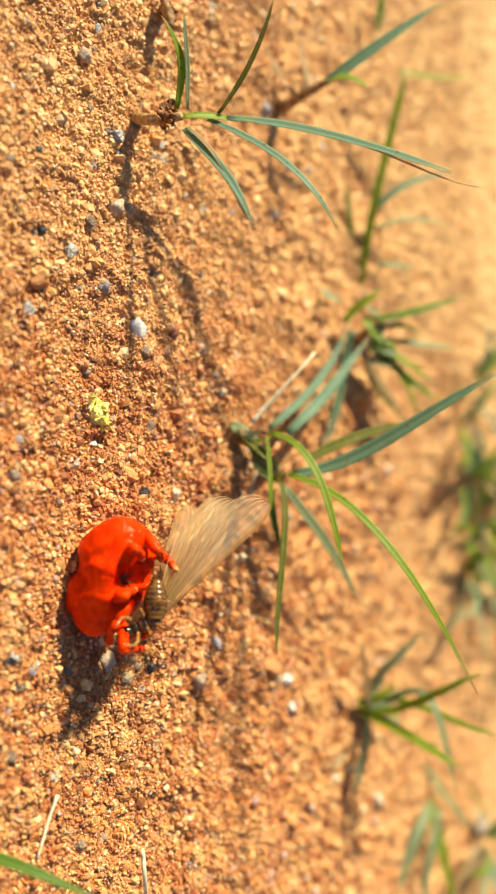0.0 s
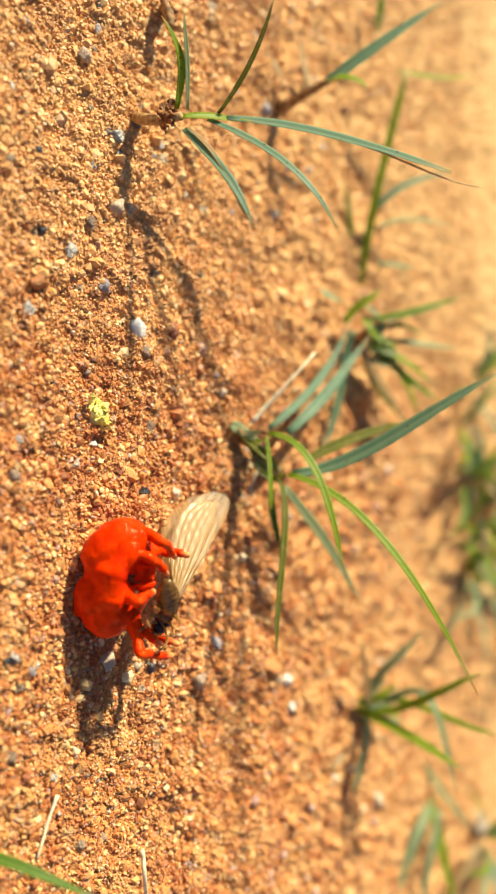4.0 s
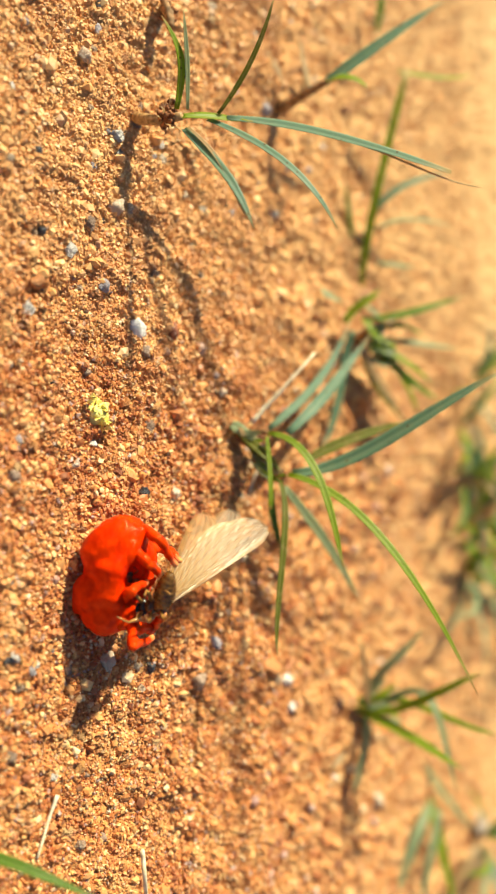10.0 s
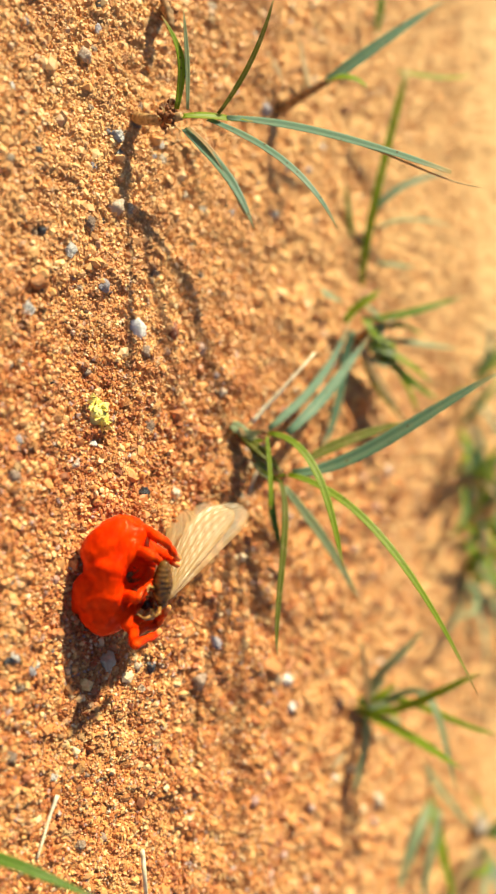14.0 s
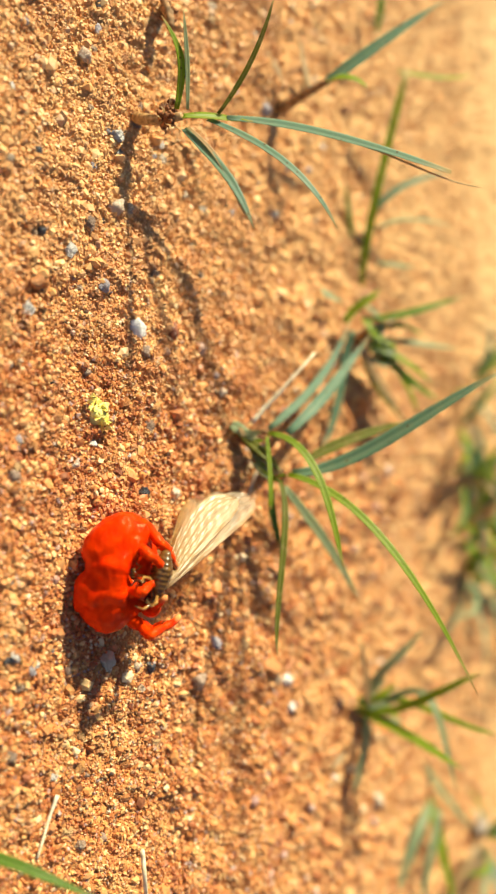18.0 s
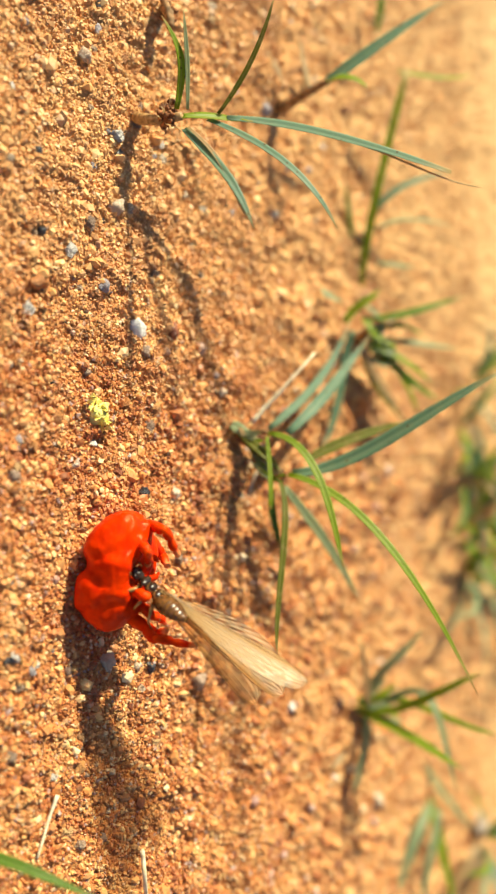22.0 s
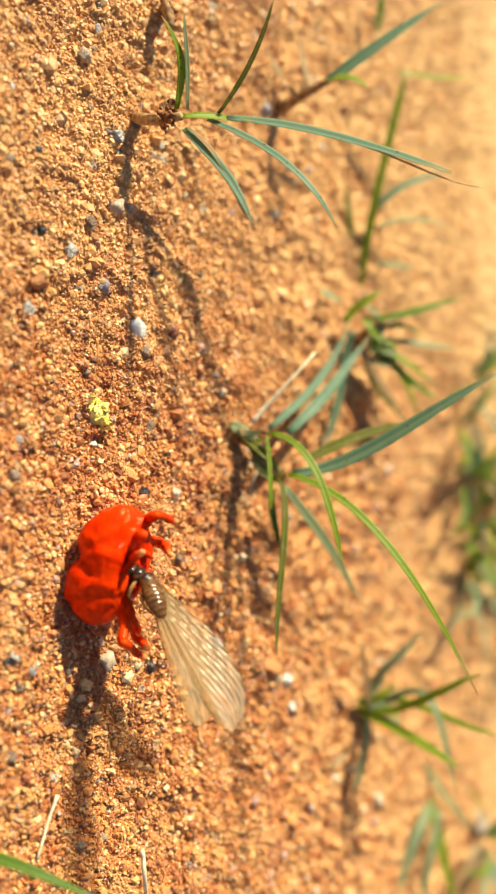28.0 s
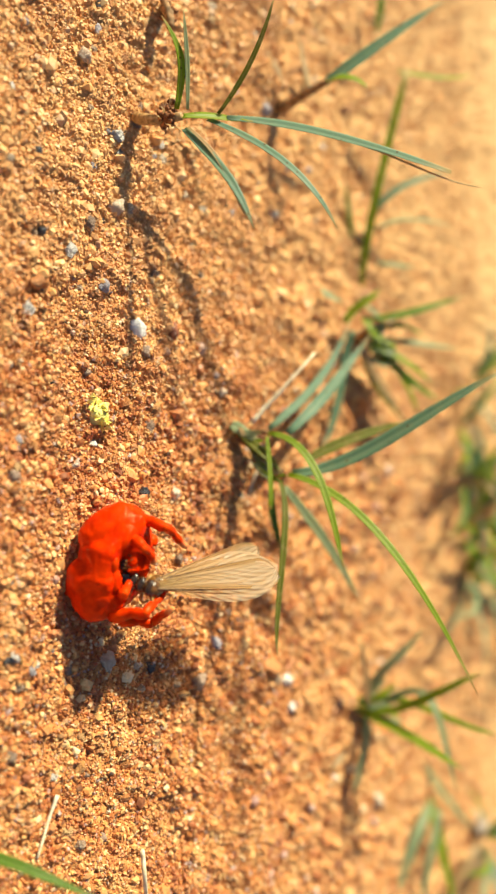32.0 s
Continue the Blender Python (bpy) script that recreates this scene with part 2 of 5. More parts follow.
def blade(plant, material, width, *points, n=16, blunt=1.0):
    """One grass blade: a folded, tapering strip with a skin on both sides. Points are in the place's millimetres."""
    bm = bmesh.new()
    uv = bm.loops.layers.uv.new("UVMap")
    base = Vector(plant.matrix_basis.translation) / MM
    face = Vector((rng.uniform(-0.85, -0.25), -0.5, 0.7)).normalized()
    rows = []
    for i in range(n + 1):
        t = i / n
        p = along(points, t) - base
        tan = (along(points, min(t + 0.02, 1)) - along(points, max(t - 0.02, 0))).normalized()
        side = tan.cross(face)
        side = side.normalized() if side.length > 0.05 else tan.orthogonal().normalized()
        up = side.cross(tan).normalized()
        w = width * (0.62 + 0.38 * min(1, t * 4)) * (1 - blunt * max(0, t - 0.45) ** 1.8 / 0.55 ** 1.8) ** 0.8 / 2 + 0.02
        w *= 1 + 0.05 * noise.noise(Vector((t * 9, width * 7, base.x)))
        fold, thick = 0.40 * w, 0.05
        ring = [p + side * (k * w) - up * (fold * (1 - abs(k)) - 0.0) for k in (-1, -0.5, 0, 0.5, 1)]
        ring += [p + side * (k * w) - up * (fold * (1 - abs(k)) + thick) for k in (1, 0.5, 0, -0.5, -1)]
        rows.append(([bm.verts.new(q) for q in ring], t))
    us = (0, 0.25, 0.5, 0.75, 1, 1, 0.75, 0.5, 0.25, 0)
    for (r, t), (q, s) in zip(rows, rows[1:]):
        for k in range(10):
            j = (k + 1) % 10
            f = bm.faces.new((r[k], r[j], q[j], q[k]))
            for loop, c in zip(f.loops, ((us[k], t), (us[j], t), (us[j], s), (us[k], s))):
                loop[uv].uv = c
    bm.faces.new(rows[0][0])
    bm.faces.new(rows[-1][0])
    return part("blade", bm, material, plant)


# ---- the ground ----
def lattice(x, y, size, seed):
    """Smooth value noise in -1..1 over arrays of places."""
    r = np.random.RandomState(seed)
    table = r.uniform(-1, 1, (256, 256))
    u, v = x / size + 100.37 + seed, y / size + 100.71
    i, j = np.floor(u).astype(int), np.floor(v).astype(int)
    f, g = u - i, v - j
    f, g = f * f * (3 - 2 * f), g * g * (3 - 2 * g)
    at = lambda a, b: table[(i + a) % 256, (j + b) % 256]
    return (at(0, 0) * (1 - f) + at(1, 0) * f) * (1 - g) + (at(0, 1) * (1 - f) + at(1, 1) * f) * g


def slope(x):
    """The gentle fall of the ground towards the sun, millimetres."""
    return -0.05 * np.clip(5 * np.log1p(np.exp(np.clip((-8 - x) / 5, -50, 50))), 0, 60)


# hollows and cracks, added to darken where plant shadows fall: place, depth and half-widths
SHADE_HOLLOWS = (
    (9.4, 44.4, 3.0, 4.0, 3.0), (15.8, 39.9, 3.0, 4.5, 2.6), (-8.0, 45.9, 2.4, 4, 3), (-18.3, 50.6, 1.2, 6, 4),
    (24.9, 37.4, 1.8, 6, 2.5), (32.7, 35.5, 1.6, 5, 2.2), (36.4, 16.9, 0.5, 4, 0.6), (42.2, 17.1, 0.6, 4, 0.6),
    (48.4, 18.3, 0.6, 4, 0.6), (39.0, 15.8, 0.8, 5, 0.6), (29.1, -8.1, 0.7, 4, 0.4), (33.4, -8.7, 0.7, 4.2, 0.4),
    (38.6, -9.6, 0.7, 4.2, 0.4), (44.2, -10.5, 0.7, 4.5, 0.4), (7.5, -5.5, 0.4, 2.6, 0.9), (-9.9, 10.3, 1.2, 3, 1.2),
    (7.2, -3.7, 0.3, 3, 0.8),
)


def height(x, y):
    """The ground's height in millimetres: swells, clods and crumbs, coarser where it lies farther from the smooth sand."""
    x, y = np.asarray(x, float), np.asarray(y, float)
    clod = (np.clip((y + 18) / 20, 0, 1) * 0.65 + 0.35) * (1 - 0.68 * np.clip((y - 6) / 26, 0, 1))
    z = 0.5 * lattice(x, y, 17, 1) + 0.62 * clod * lattice(x, y, 5.2, 2) + 0.50 * clod * lattice(x, y, 2.3, 3)
    z += 0.32 * lattice(x, y, 1.05, 4) + 0.14 * lattice(x, y, 0.5, 5)
    for px, py, deep, wx, wy in SHADE_HOLLOWS:
        z -= deep * np.exp(-((x - px) / wx) ** 2 - ((y - py) / wy) ** 2)
    near = np.exp(-((x - 12) ** 2 + (y + 23) ** 2) / 60)
    z = z * (1 - 0.8 * near) * np.exp(-(np.hypot(x, y) / 4000) ** 2)
    return z + slope(x)


def mesh_of(name, verts, faces):
    """A mesh from arrays of places (millimetres) and of triangles or quads."""
    mesh = bpy.data.meshes.new(name)
    n, k = faces.shape
    mesh.vertices.add(len(verts))
    mesh.vertices.foreach_set("co", (verts * MM).astype(np.float32).ravel())
    mesh.loops.add(n * k)
    mesh.loops.foreach_set("vertex_index", faces.astype(np.int32).ravel())
    mesh.polygons.add(n)
    mesh.polygons.foreach_set("loop_start", np.arange(0, n * k, k, dtype=np.int32))
    mesh.update(calc_edges=True)
    mesh.validate()
    return mesh


def build_ground():
    def steps(lo, hi, fine):
        inner = np.arange(lo, hi + fine / 2, fine)
        out = fine * np.cumsum(1.35 ** np.arange(1, 52))
        out = out[out < 3e5]
        return np.concatenate([(lo - out)[::-1], inner, hi + out])

    xs, ys = steps(-78, 78, 0.27), steps(-36, 66, 0.25)
    gx, gy = np.meshgrid(xs, ys)
    verts = np.stack([gx, gy, height(gx, gy)], -1).reshape(-1, 3)
    w, h = len(xs), len(ys)
    i = (np.arange(h - 1)[:, None] * w + np.arange(w - 1)).ravel()
    mesh = mesh_of("ground", verts, np.stack([i, i + 1, i + 1 + w, i + w], 1))
    mesh.polygons.foreach_set("use_smooth", np.ones(len(mesh.polygons), bool))
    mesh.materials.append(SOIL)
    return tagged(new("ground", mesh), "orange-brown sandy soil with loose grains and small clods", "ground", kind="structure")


def icosphere():
    bm = bmesh.new()
    bmesh.ops.create_icosphere(bm, subdivisions=1, radius=1)
    bm.verts.index_update()
    v = np.array([p.co[:] for p in bm.verts])
    f = np.array([[p.index for p in q.verts] for q in bm.faces])
    bm.free()
    return v, f


def lumps_at(bv, bf, x, y, s, sink, r):
    """Places and faces of one angular lump of radius s at each x, y."""
    n = len(x)
    size = s[:, None] * r.uniform(0.6, 1.3, (n, 3))
    q = r.normal(size=(n, 4))
    q /= np.linalg.norm(q, axis=1)[:, None]
    a, b, c, d = q.T
    rot = np.stack([1 - 2 * (c * c + d * d), 2 * (b * c - a * d), 2 * (b * d + a * c),
                    2 * (b * c + a * d), 1 - 2 * (b * b + d * d), 2 * (c * d - a * b),
                    2 * (b * d - a * c), 2 * (c * d + a * b), 1 - 2 * (b * b + c * c)], 1).reshape(n, 3, 3)
    lumps = bv[None] * size[:, None] * r.uniform(0.68, 1.25, (n, len(bv), 1))
    lumps = np.einsum("nij,nkj->nki", rot, lumps)
    lumps += np.stack([x, y, height(x, y) + s * sink], 1)[:, None]
    return lumps.reshape(-1, 3), (bf[None] + (np.arange(n) * len(bv))[:, None, None]).reshape(-1, 3)


def scatter_grains(ground):
    """The loose sand: thousands of angular grains, each a small lump half sunk in the soil."""
    r = np.random.RandomState(11)
    round_v, round_f = icosphere()
    sharp_v = np.array([(1, 0, 0), (-1, 0, 0), (0, 1, 0), (0, -1, 0), (0, 0, 1), (0, 0, -1)], float)
    sharp_f = np.array([(0, 2, 4), (2, 1, 4), (1, 3, 4), (3, 0, 4), (2, 0, 5), (1, 2, 5), (3, 1, 5), (0, 3, 5)])

    def lay(count, y0, y1, small, large):
        y = y0 + (y1 - y0) * r.rand(count)
        x = r.uniform(-41, 41, count) * (1 + np.clip(y + 34, 0, 200) / 110)
        return x, y, small + (large - small) * r.rand(count) ** 2.0

    beds = [(round_v, round_f, 0.25, lay(11000, -35, 4, 0.13, 0.32)), (round_v, round_f, 0.15, lay(9000, 2, 62, 0.15, 0.38)),
            (round_v, round_f, 0.25, lay(2200, -35, 30, 0.26, 0.50)), (sharp_v, sharp_f, 0.45, lay(100000, -35, 8, 0.10, 0.27)),
            (round_v, round_f, -0.1, lay(900, -14, 30, 0.40, 0.85)), (round_v, round_f, 0.05, lay(420, -35, -8, 0.40, 0.72)), (sharp_v, sharp_f, 0.3, lay(34000, 4, 54, 0.10, 0.28))]
    verts, faces, first = [], [], 0
    for bv, bf, sink, (x, y, s) in beds:
        v, f = lumps_at(bv, bf, x, y, s, sink, r)
        verts.append(v)
        faces.append(f + first)
        first += len(v)
    mesh = mesh_of("sand_grains", np.concatenate(verts), np.concatenate(faces))
    mesh.polygons.foreach_set("use_smooth", np.zeros(len(mesh.polygons), bool))
    mesh.materials.append(GRAIN)
    ob = new("sand_grains", mesh)
    ob.parent = ground
    return tagged(ob, "loose orange, tan and brown sand grains", kind="stuff")


def pebble_mesh(seed, level=2):
    bm = bmesh.new()
    blob(bm, (0, 0, 0), (1.0, 0.8, 0.7), level=level, rough=0.6, seed=seed)
    for v in bm.verts:
        v.co *= 1 + 0.16 * noise.noise(v.co * 3.3 + Vector((seed, 0, seed * 2)))
    for v in bm.verts:
        c = v.co
        for k in range(4):
            n = Vector((math.sin(seed * 5 + k * 2.1), math.cos(seed * 3 + k * 1.3), math.sin(k + seed))).normalized()
            over = c.dot(n) - 0.62
            if over > 0:
                c -= n * over * 0.8
    for f in bm.faces:
        f.smooth = False
    mesh = bpy.data.meshes.new("pebble")
    bm.to_mesh(mesh)
    bm.free()
    return mesh


def scatter_pebbles(ground):
    r = random.Random(5)
    shapes = []
    for k, m in enumerate(STONES):
        for j in range(3):
            mesh = pebble_mesh(k * 3 + j + 1)
            mesh.materials.append(m)
            shapes.append(mesh)
    for _ in range(295):
        y = -34 + 70 * r.random() ** 1.3
        x = r.uniform(-41, 41) * (1 + (y + 34) / 110)
        if math.hypot(x - 12, y + 23) < 6:
            continue
        kind = r.choices(range(8), (7, 8, 2.0, 2.0, 5.0, 1.0, 2.2, 2.6))[0]
        s = r.uniform(0.35, 0.7) if r.random() < 0.85 else r.uniform(0.7, 1.0)
        ob = new("pebble", shapes[kind * 3 + r.randrange(3)])
        ob.parent = ground
        z = float(height(x, y)) + s * -0.1
        ob.matrix_basis = pose(x * MM, y * MM, z * MM, r.uniform(-25, 25), r.uniform(-25, 25), r.uniform(0, 360)) @ Matrix.Scale(s * MM, 4)


def stone(name, x, y, size, kind, seed, label, turn=0, category="stone"):
    """A stone or clod that stands out by its colour or size, sunk a third into the sand."""
    bm = bmesh.new()
    blob(bm, (0, 0, 0), size, level=3, rough=0.35, seed=seed)
    least = min(size)
    for v in bm.verts:
        for k in range(6):
            n = Vector((math.sin(seed * 5 + k * 2.1), math.cos(seed * 3 + k * 1.3), math.sin(k * 1.7 + seed))).normalized()
            over = v.co.dot(n) - 0.74 * least
            if over > 0:
                v.co -= n * over * 0.85
        v.co *= 1 + 0.16 * noise.noise(v.co * (2.4 / least) + Vector((seed, seed, 0))) + 0.10 * noise.noise(v.co * (6 / least))
    if name.endswith("clod"):
        bm.free()
        bm, r, kind = bmesh.new(), random.Random(seed), GRAIN
        for k in range(70):
            way = Vector((r.gauss(0, 1), r.gauss(0, 1), r.gauss(0, 1))).normalized() * r.uniform(0.55, 0.95)
            bit = r.uniform(0.16, 0.34) * least
            blob(bm, [a * b for a, b in zip(way, size)], [bit * r.uniform(0.7, 1.4) for _ in range(3)], Euler((r.uniform(0, 3), r.uniform(0, 3), 0)).to_matrix(), 1, 0.5, k)
    ob = part(name, bm, kind, None, smooth=not name.endswith("clod"))
    ob.matrix_basis = pose(x * MM, y * MM, (float(height(x, y)) + size[2] * (0.3 if kind in (STONES[4], STONES[6]) else 0.06)) * MM, 0, 0, turn)
    return tagged(ob, label, category)


# ---- grass ----
PLANTS = "grass plants in the sand"


def grass(name, x, y, label, category="grass"):
    return thing(name, x, y, 0, label, category, PLANTS)


def stem(plant, radii, *points, material=SHEATH, name="stem"):
    bm = bmesh.new()
    base = Vector(plant.matrix_basis.translation) / MM
    n = 12
    pts = [along(points, i / n) - base for i in range(n + 1)]
    rad = [radii[0] + (radii[1] - radii[0]) * i / n + 0.16 * radii[0] * noise.noise(Vector((i * 0.9, radii[0] * 9, 0))) for i in range(n + 1)]
    tube(bm, pts, rad, 9)
    return part(name, bm, material, plant)


def root_crumb(plant, centre, size, seed):
    """Earth that clings to a plant's foot: a ragged clot of brown crumbs."""
    bm = bmesh.new()
    r = random.Random(seed)
    c = Vector(centre) - Vector(plant.matrix_basis.translation) / MM
    for k in range(26):
        away = Vector((r.gauss(0, 0.5), r.gauss(0, 0.42), r.gauss(0, 0.42))) * size
        blob(bm, c + away, [size * r.uniform(0.18, 0.42) for _ in range(3)], Euler((r.uniform(0, 3), r.uniform(0, 3), 0)).to_matrix(), 2, 0.7, k)
    return part("root_crumb", bm, CRUMB, plant, "brown crumbs of earth caught round the stem")


plant = grass("grass_plant", -33.2, -15.6, "small grass plant with blue-green blades and a dry brown base", "grass")
stem(plant, (0.62, 0.42), (-33.3, -15.3, -1.6), (-32.1, -16.5, 1.6), (-31.8, -16.2, 3.1), (-31.8, -15.5, 5.4), material=BRACT, name="stem")
root_crumb(plant, (-31.75, -16.1, 3.9), 0.95, 17)
for k in range(9):
    a = 2.4 * k
    p = Vector((-31.8 + 0.4 * math.cos(a), -16.1 + 0.3 * math.sin(a), 3.3 + 0.12 * k))
    q = p + Vector((1.3 * math.cos(a), 0.8 * math.sin(a) - 0.2, 0.5 + 0.9 * math.sin(1.7 * k)))
    blade(plant, BRACT, 0.22, p, p.lerp(q, 0.33) + Vector((0.1, 0, 0.1)), p.lerp(q, 0.66) + Vector((0, 0.1, 0.2)), q, n=6)
blade(plant, MINT, 1.15, (-32.3, -11.2, 7.4), (-31.8, -6.0, 11.8), (-29.8, -1.3, 17.5), (-27.1, 3.9, 23.5), blunt=0.55)
blade(plant, STRAW, 0.3, (-29.7, -1.7, 17.0), (-28.1, 0.8, 20.1), (-26.5, 3.4, 23.0), (-25.6, 5.9, 25.8))
blade(plant, LIME, 1.2, (-31.8, -15.5, 5.4), (-32.2, -13.2, 6.6), (-32.3, -11.2, 7.4), (-32.1, -9.2, 9.0))
blade(plant, MINT, 0.85, (-32.0, -12.9, 6.3), (-29.5, -10.4, 10.4), (-25.9, -7.9, 14.1), (-20.9, -5.6, 16.6))
blade(plant, MINT, 0.95, (-30.7, -15.2, 5.4), (-27.4, -14.6, 8.6), (-24.2, -14.3, 11.2), (-20.0, -13.4, 12.9))
blade(plant, STRAW, 0.5, (-30.8, -15.1, 5.8), (-27.0, -14.2, 9.2), (-23.8, -14.1, 11.1), (-21.0, -13.8, 12.4))
blade(plant, LIME, 0.72, (-32.5, -15.8, 5.0), (-35.7, -15.8, 5.7), (-38.1, -16.4, 5.8), (-40.7, -17.8, 5.1))
blade(plant, PALE, 0.42, (-32.5, -15.1, 5.8), (-36.2, -15.5, 6.2), (-38.7, -15.9, 6.4), (-41.4, -16.4, 6.6))
blade(plant, OLIVE, 0.48, (-32.6, -12.0, 6.9), (-36.1, -10.7, 9.0), (-39.7, -9.9, 10.7), (-43.5, -9.4, 11.9))

plant = grass("grass_plant", -41.0, 7.6, "young grass shoot with one blue-green blade", "grass")
stem(plant, (0.65, 0.4), (-40.8, 8.0, -1.9), (-40.5, 6.8, 1.0), (-41.0, 6.6, 3.8), (-41.5, 6.7, 6.1), name="stem")
blade(plant, STRAW, 0.9, (-42.2, 6.0, 0.9), (-41.0, 6.7, 2.4), (-43.0, 7.0, 2.8), (-45.9, 7.0, 2.0))
blade(plant, STRAW, 0.6, (-46.8, 5.4, -1.7), (-45.5, 6.0, -1.3), (-44.0, 6.1, -0.5), (-41.7, 6.0, 0.2))
blade(plant, TEAL, 1.25, (-41.5, 6.5, 5.9), (-43.7, 8.7, 8.3), (-47.3, 12.5, 11.1), (-52.2, 18.3, 14.5))
blade(plant, LIME, 1.3, (-41.7, 6.7, 6.1), (-41.7, 7.0, 7.9), (-41.4, 8.1, 9.1), (-40.3, 8.9, 10.1))
blade(plant, STRAW, 0.5, (-41.1, 6.2, 4.1), (-43.5, 6.6, 3.0), (-45.9, 7.1, 2.1), (-48.7, 7.7, 1.2))

plant = grass("grass_stalk", -20.0, 22.0, "tall thin green grass stalk with side blades", "grass")
blade(plant, LIME, 1.0, (-20.3, 23.2, -0.9), (-28.2, 21.5, 1.7), (-38.0, 22.2, 3.9), (-48.3, 23.9, 5.8), blunt=0.35)
blade(plant, MINT, 1.0, (-30.3, 21.9, 2.0), (-32.9, 23.6, 4.0), (-34.8, 26.7, 5.9), (-36.3, 31.4, 8.2))
blade(plant, LIME, 1.0, (-48.0, 23.2, 5.0), (-47.9, 26.0, 6.7), (-48.0, 29.1, 8.6), (-49.2, 33.2, 10.1))
blade(plant, PALE, 0.6, (-28.2, 22.2, 2.4), (-29.5, 24.9, 4.0), (-29.7, 28.3, 6.2), (-29.0, 32.6, 8.0))
blade(plant, PALE, 0.7, (-23.8, 22.1, 2.3), (-23.5, 23.6, 4.0), (-23.5, 25.4, 4.5), (-23.6, 27.3, 5.1))
blade(plant, OLIVE, 0.8, (-25.8, 22.3, -1.2), (-28.2, 19.9, -0.1), (-31.1, 19.7, -0.4), (-34.1, 19.4, -0.7))
blade(plant, GREEN, 1.0, (-61.0, 25.9, 0.5), (-58.8, 25.9, 0.5), (-56.9, 25.7, 0.3), (-55.0, 25.5, 0.1))

plant = grass("grass_plant", -14.4, 21.0, "small green grass plant with short spreading blades", "grass")
stem(plant, (0.8, 0.9), (-14.4, 22.8, -0.7), (-14.2, 19.9, 2.1), (-14.4, 19.4, 3.1), (-14.7, 19.6, 4.0), name="stem")
blade(plant, LIME, 0.98, (-16.0, 18.0, 3.0), (-14.8, 18.3, 4.1), (-13.8, 18.8, 4.6), (-13.1, 20.6, 5.9))
blade(plant, LIME, 1, (-13.9, 19.1, 3.5), (-12.1, 21.0, 4.8), (-10.4, 23.3, 6.7), (-7.6, 26.1, 8.3))
blade(plant, STRAW, 1.0, (-13.2, 18.6, 3.0), (-10.3, 19.1, 3.5), (-6.8, 21.4, 4.5), (-3.9, 23.5, 5.3))
blade(plant, GREEN, 0.9, (-14.6, 19.6, 4.0), (-15.4, 21.5, 5.3), (-15.1, 23.3, 6.7), (-14.1, 25.4, 7.5))
blade(plant, GREEN, 1.2, (-16.0, 18.6, 3.0), (-16.6, 21.5, 6.1), (-17.8, 25.0, 8.5), (-19.5, 29.7, 10.8))
blade(plant, LIME, 1.1, (-15.4, 15.3, 2.3), (-17.2, 16.3, 3.3), (-18.2, 17.2, 4.4), (-19.8, 19.1, 5.0))
blade(plant, GREEN, 1.2, (-12.8, 19.1, 3.5), (-10.4, 21.9, 5.1), (-7.9, 24.7, 6.7), (-6.1, 28.6, 8.1))
blade(plant, OLIVE, 0.83, (-11.7, 18.4, 2.7), (-8.2, 20.2, 3.2), (-5.8, 22.3, 4.0), (-3.2, 24.8, 5.3))
blade(plant, PALE, 0.83, (-13.2, 19.1, 3.5), (-15.3, 20.1, 4.5), (-17.1, 19.4, 3.7), (-17.8, 18.6, 3.0))
blade(plant, PALE, 0.83, (-14.0, 20.4, 3.5), (-13.4, 24.2, 6.1), (-13.1, 27.0, 7.8), (-12.8, 31.3, 9.5))
blade(plant, TEAL, 1.0, (-14.3, 16.0, 3.1), (-10.1, 15.3, 2.3), (-4.5, 13.8, 2.1), (0.4, 10.8, 1.8))
blade(plant, PALE, 0.98, (-19.4, 12.7, 0.8), (-18.7, 13.1, 1.3), (-18.3, 13.6, 1.8), (-17.6, 14.4, 2.7))
for k in range(7):
    p = Vector((-14.2 + 0.5 * k, 19.2 + 0.4 * (k % 3), 3.0 + 0.3 * (k % 2)))
    blade(plant, (PALE, LIME, STRAW)[k % 3], 1.0, p, p + Vector((0.4, 0.9, 0.9)), p + Vector((0.7, 1.7, 1.6)), p + Vector((1.6 - 0.4 * k, 2.9, 2.0)), n=8, blunt=0.4)
blade(plant, LIME, 0.9, (-11.9, 21.8, 3.4), (-9.8, 23.2, 5.0), (-6.9, 25.1, 5.6), (-4.0, 26.7, 5.9))

plant = grass("grass_plant", -2.3, -1.0, "sprawling green grass plant with long arching blades", "grass")
stem(plant, (0.5, 0.4), (-2.0, -1.8, -0.4), (-0.8, -1.8, 1.2), (0.7, -1.5, 3.0), (2.8, -1.0, 5.8), name="stem")
stem(plant, (0.4, 0.22), (-0.9, -1.2, -0.4), (-1.2, -1.9, 1.1), (-1.6, -1.9, 2.5), (-1.6, -1.6, 4.4), name="sheath")
blade(plant, PALE, 0.7, (-2.0, -2.7, 0.8), (-1.6, -2.5, 1.9), (-1.5, -2.3, 2.9), (-1.6, -2.1, 3.8))
blade(plant, LIME, 0.7, (-1.4, -2.7, 1.2), (-0.9, -2.5, 2.3), (-0.7, -2.3, 3.4), (-0.7, -2.1, 4.3))
blade(plant, OLIVE, 0.7, (-0.9, -2.7, 1.7), (-0.2, -2.5, 2.8), (0.1, -2.2, 3.8), (0.1, -2.0, 4.8))
blade(plant, OLIVE, 0.7, (-0.3, -2.6, 2.2), (0.4, -2.5, 3.3), (0.9, -2.2, 4.3), (1.0, -1.9, 5.4))
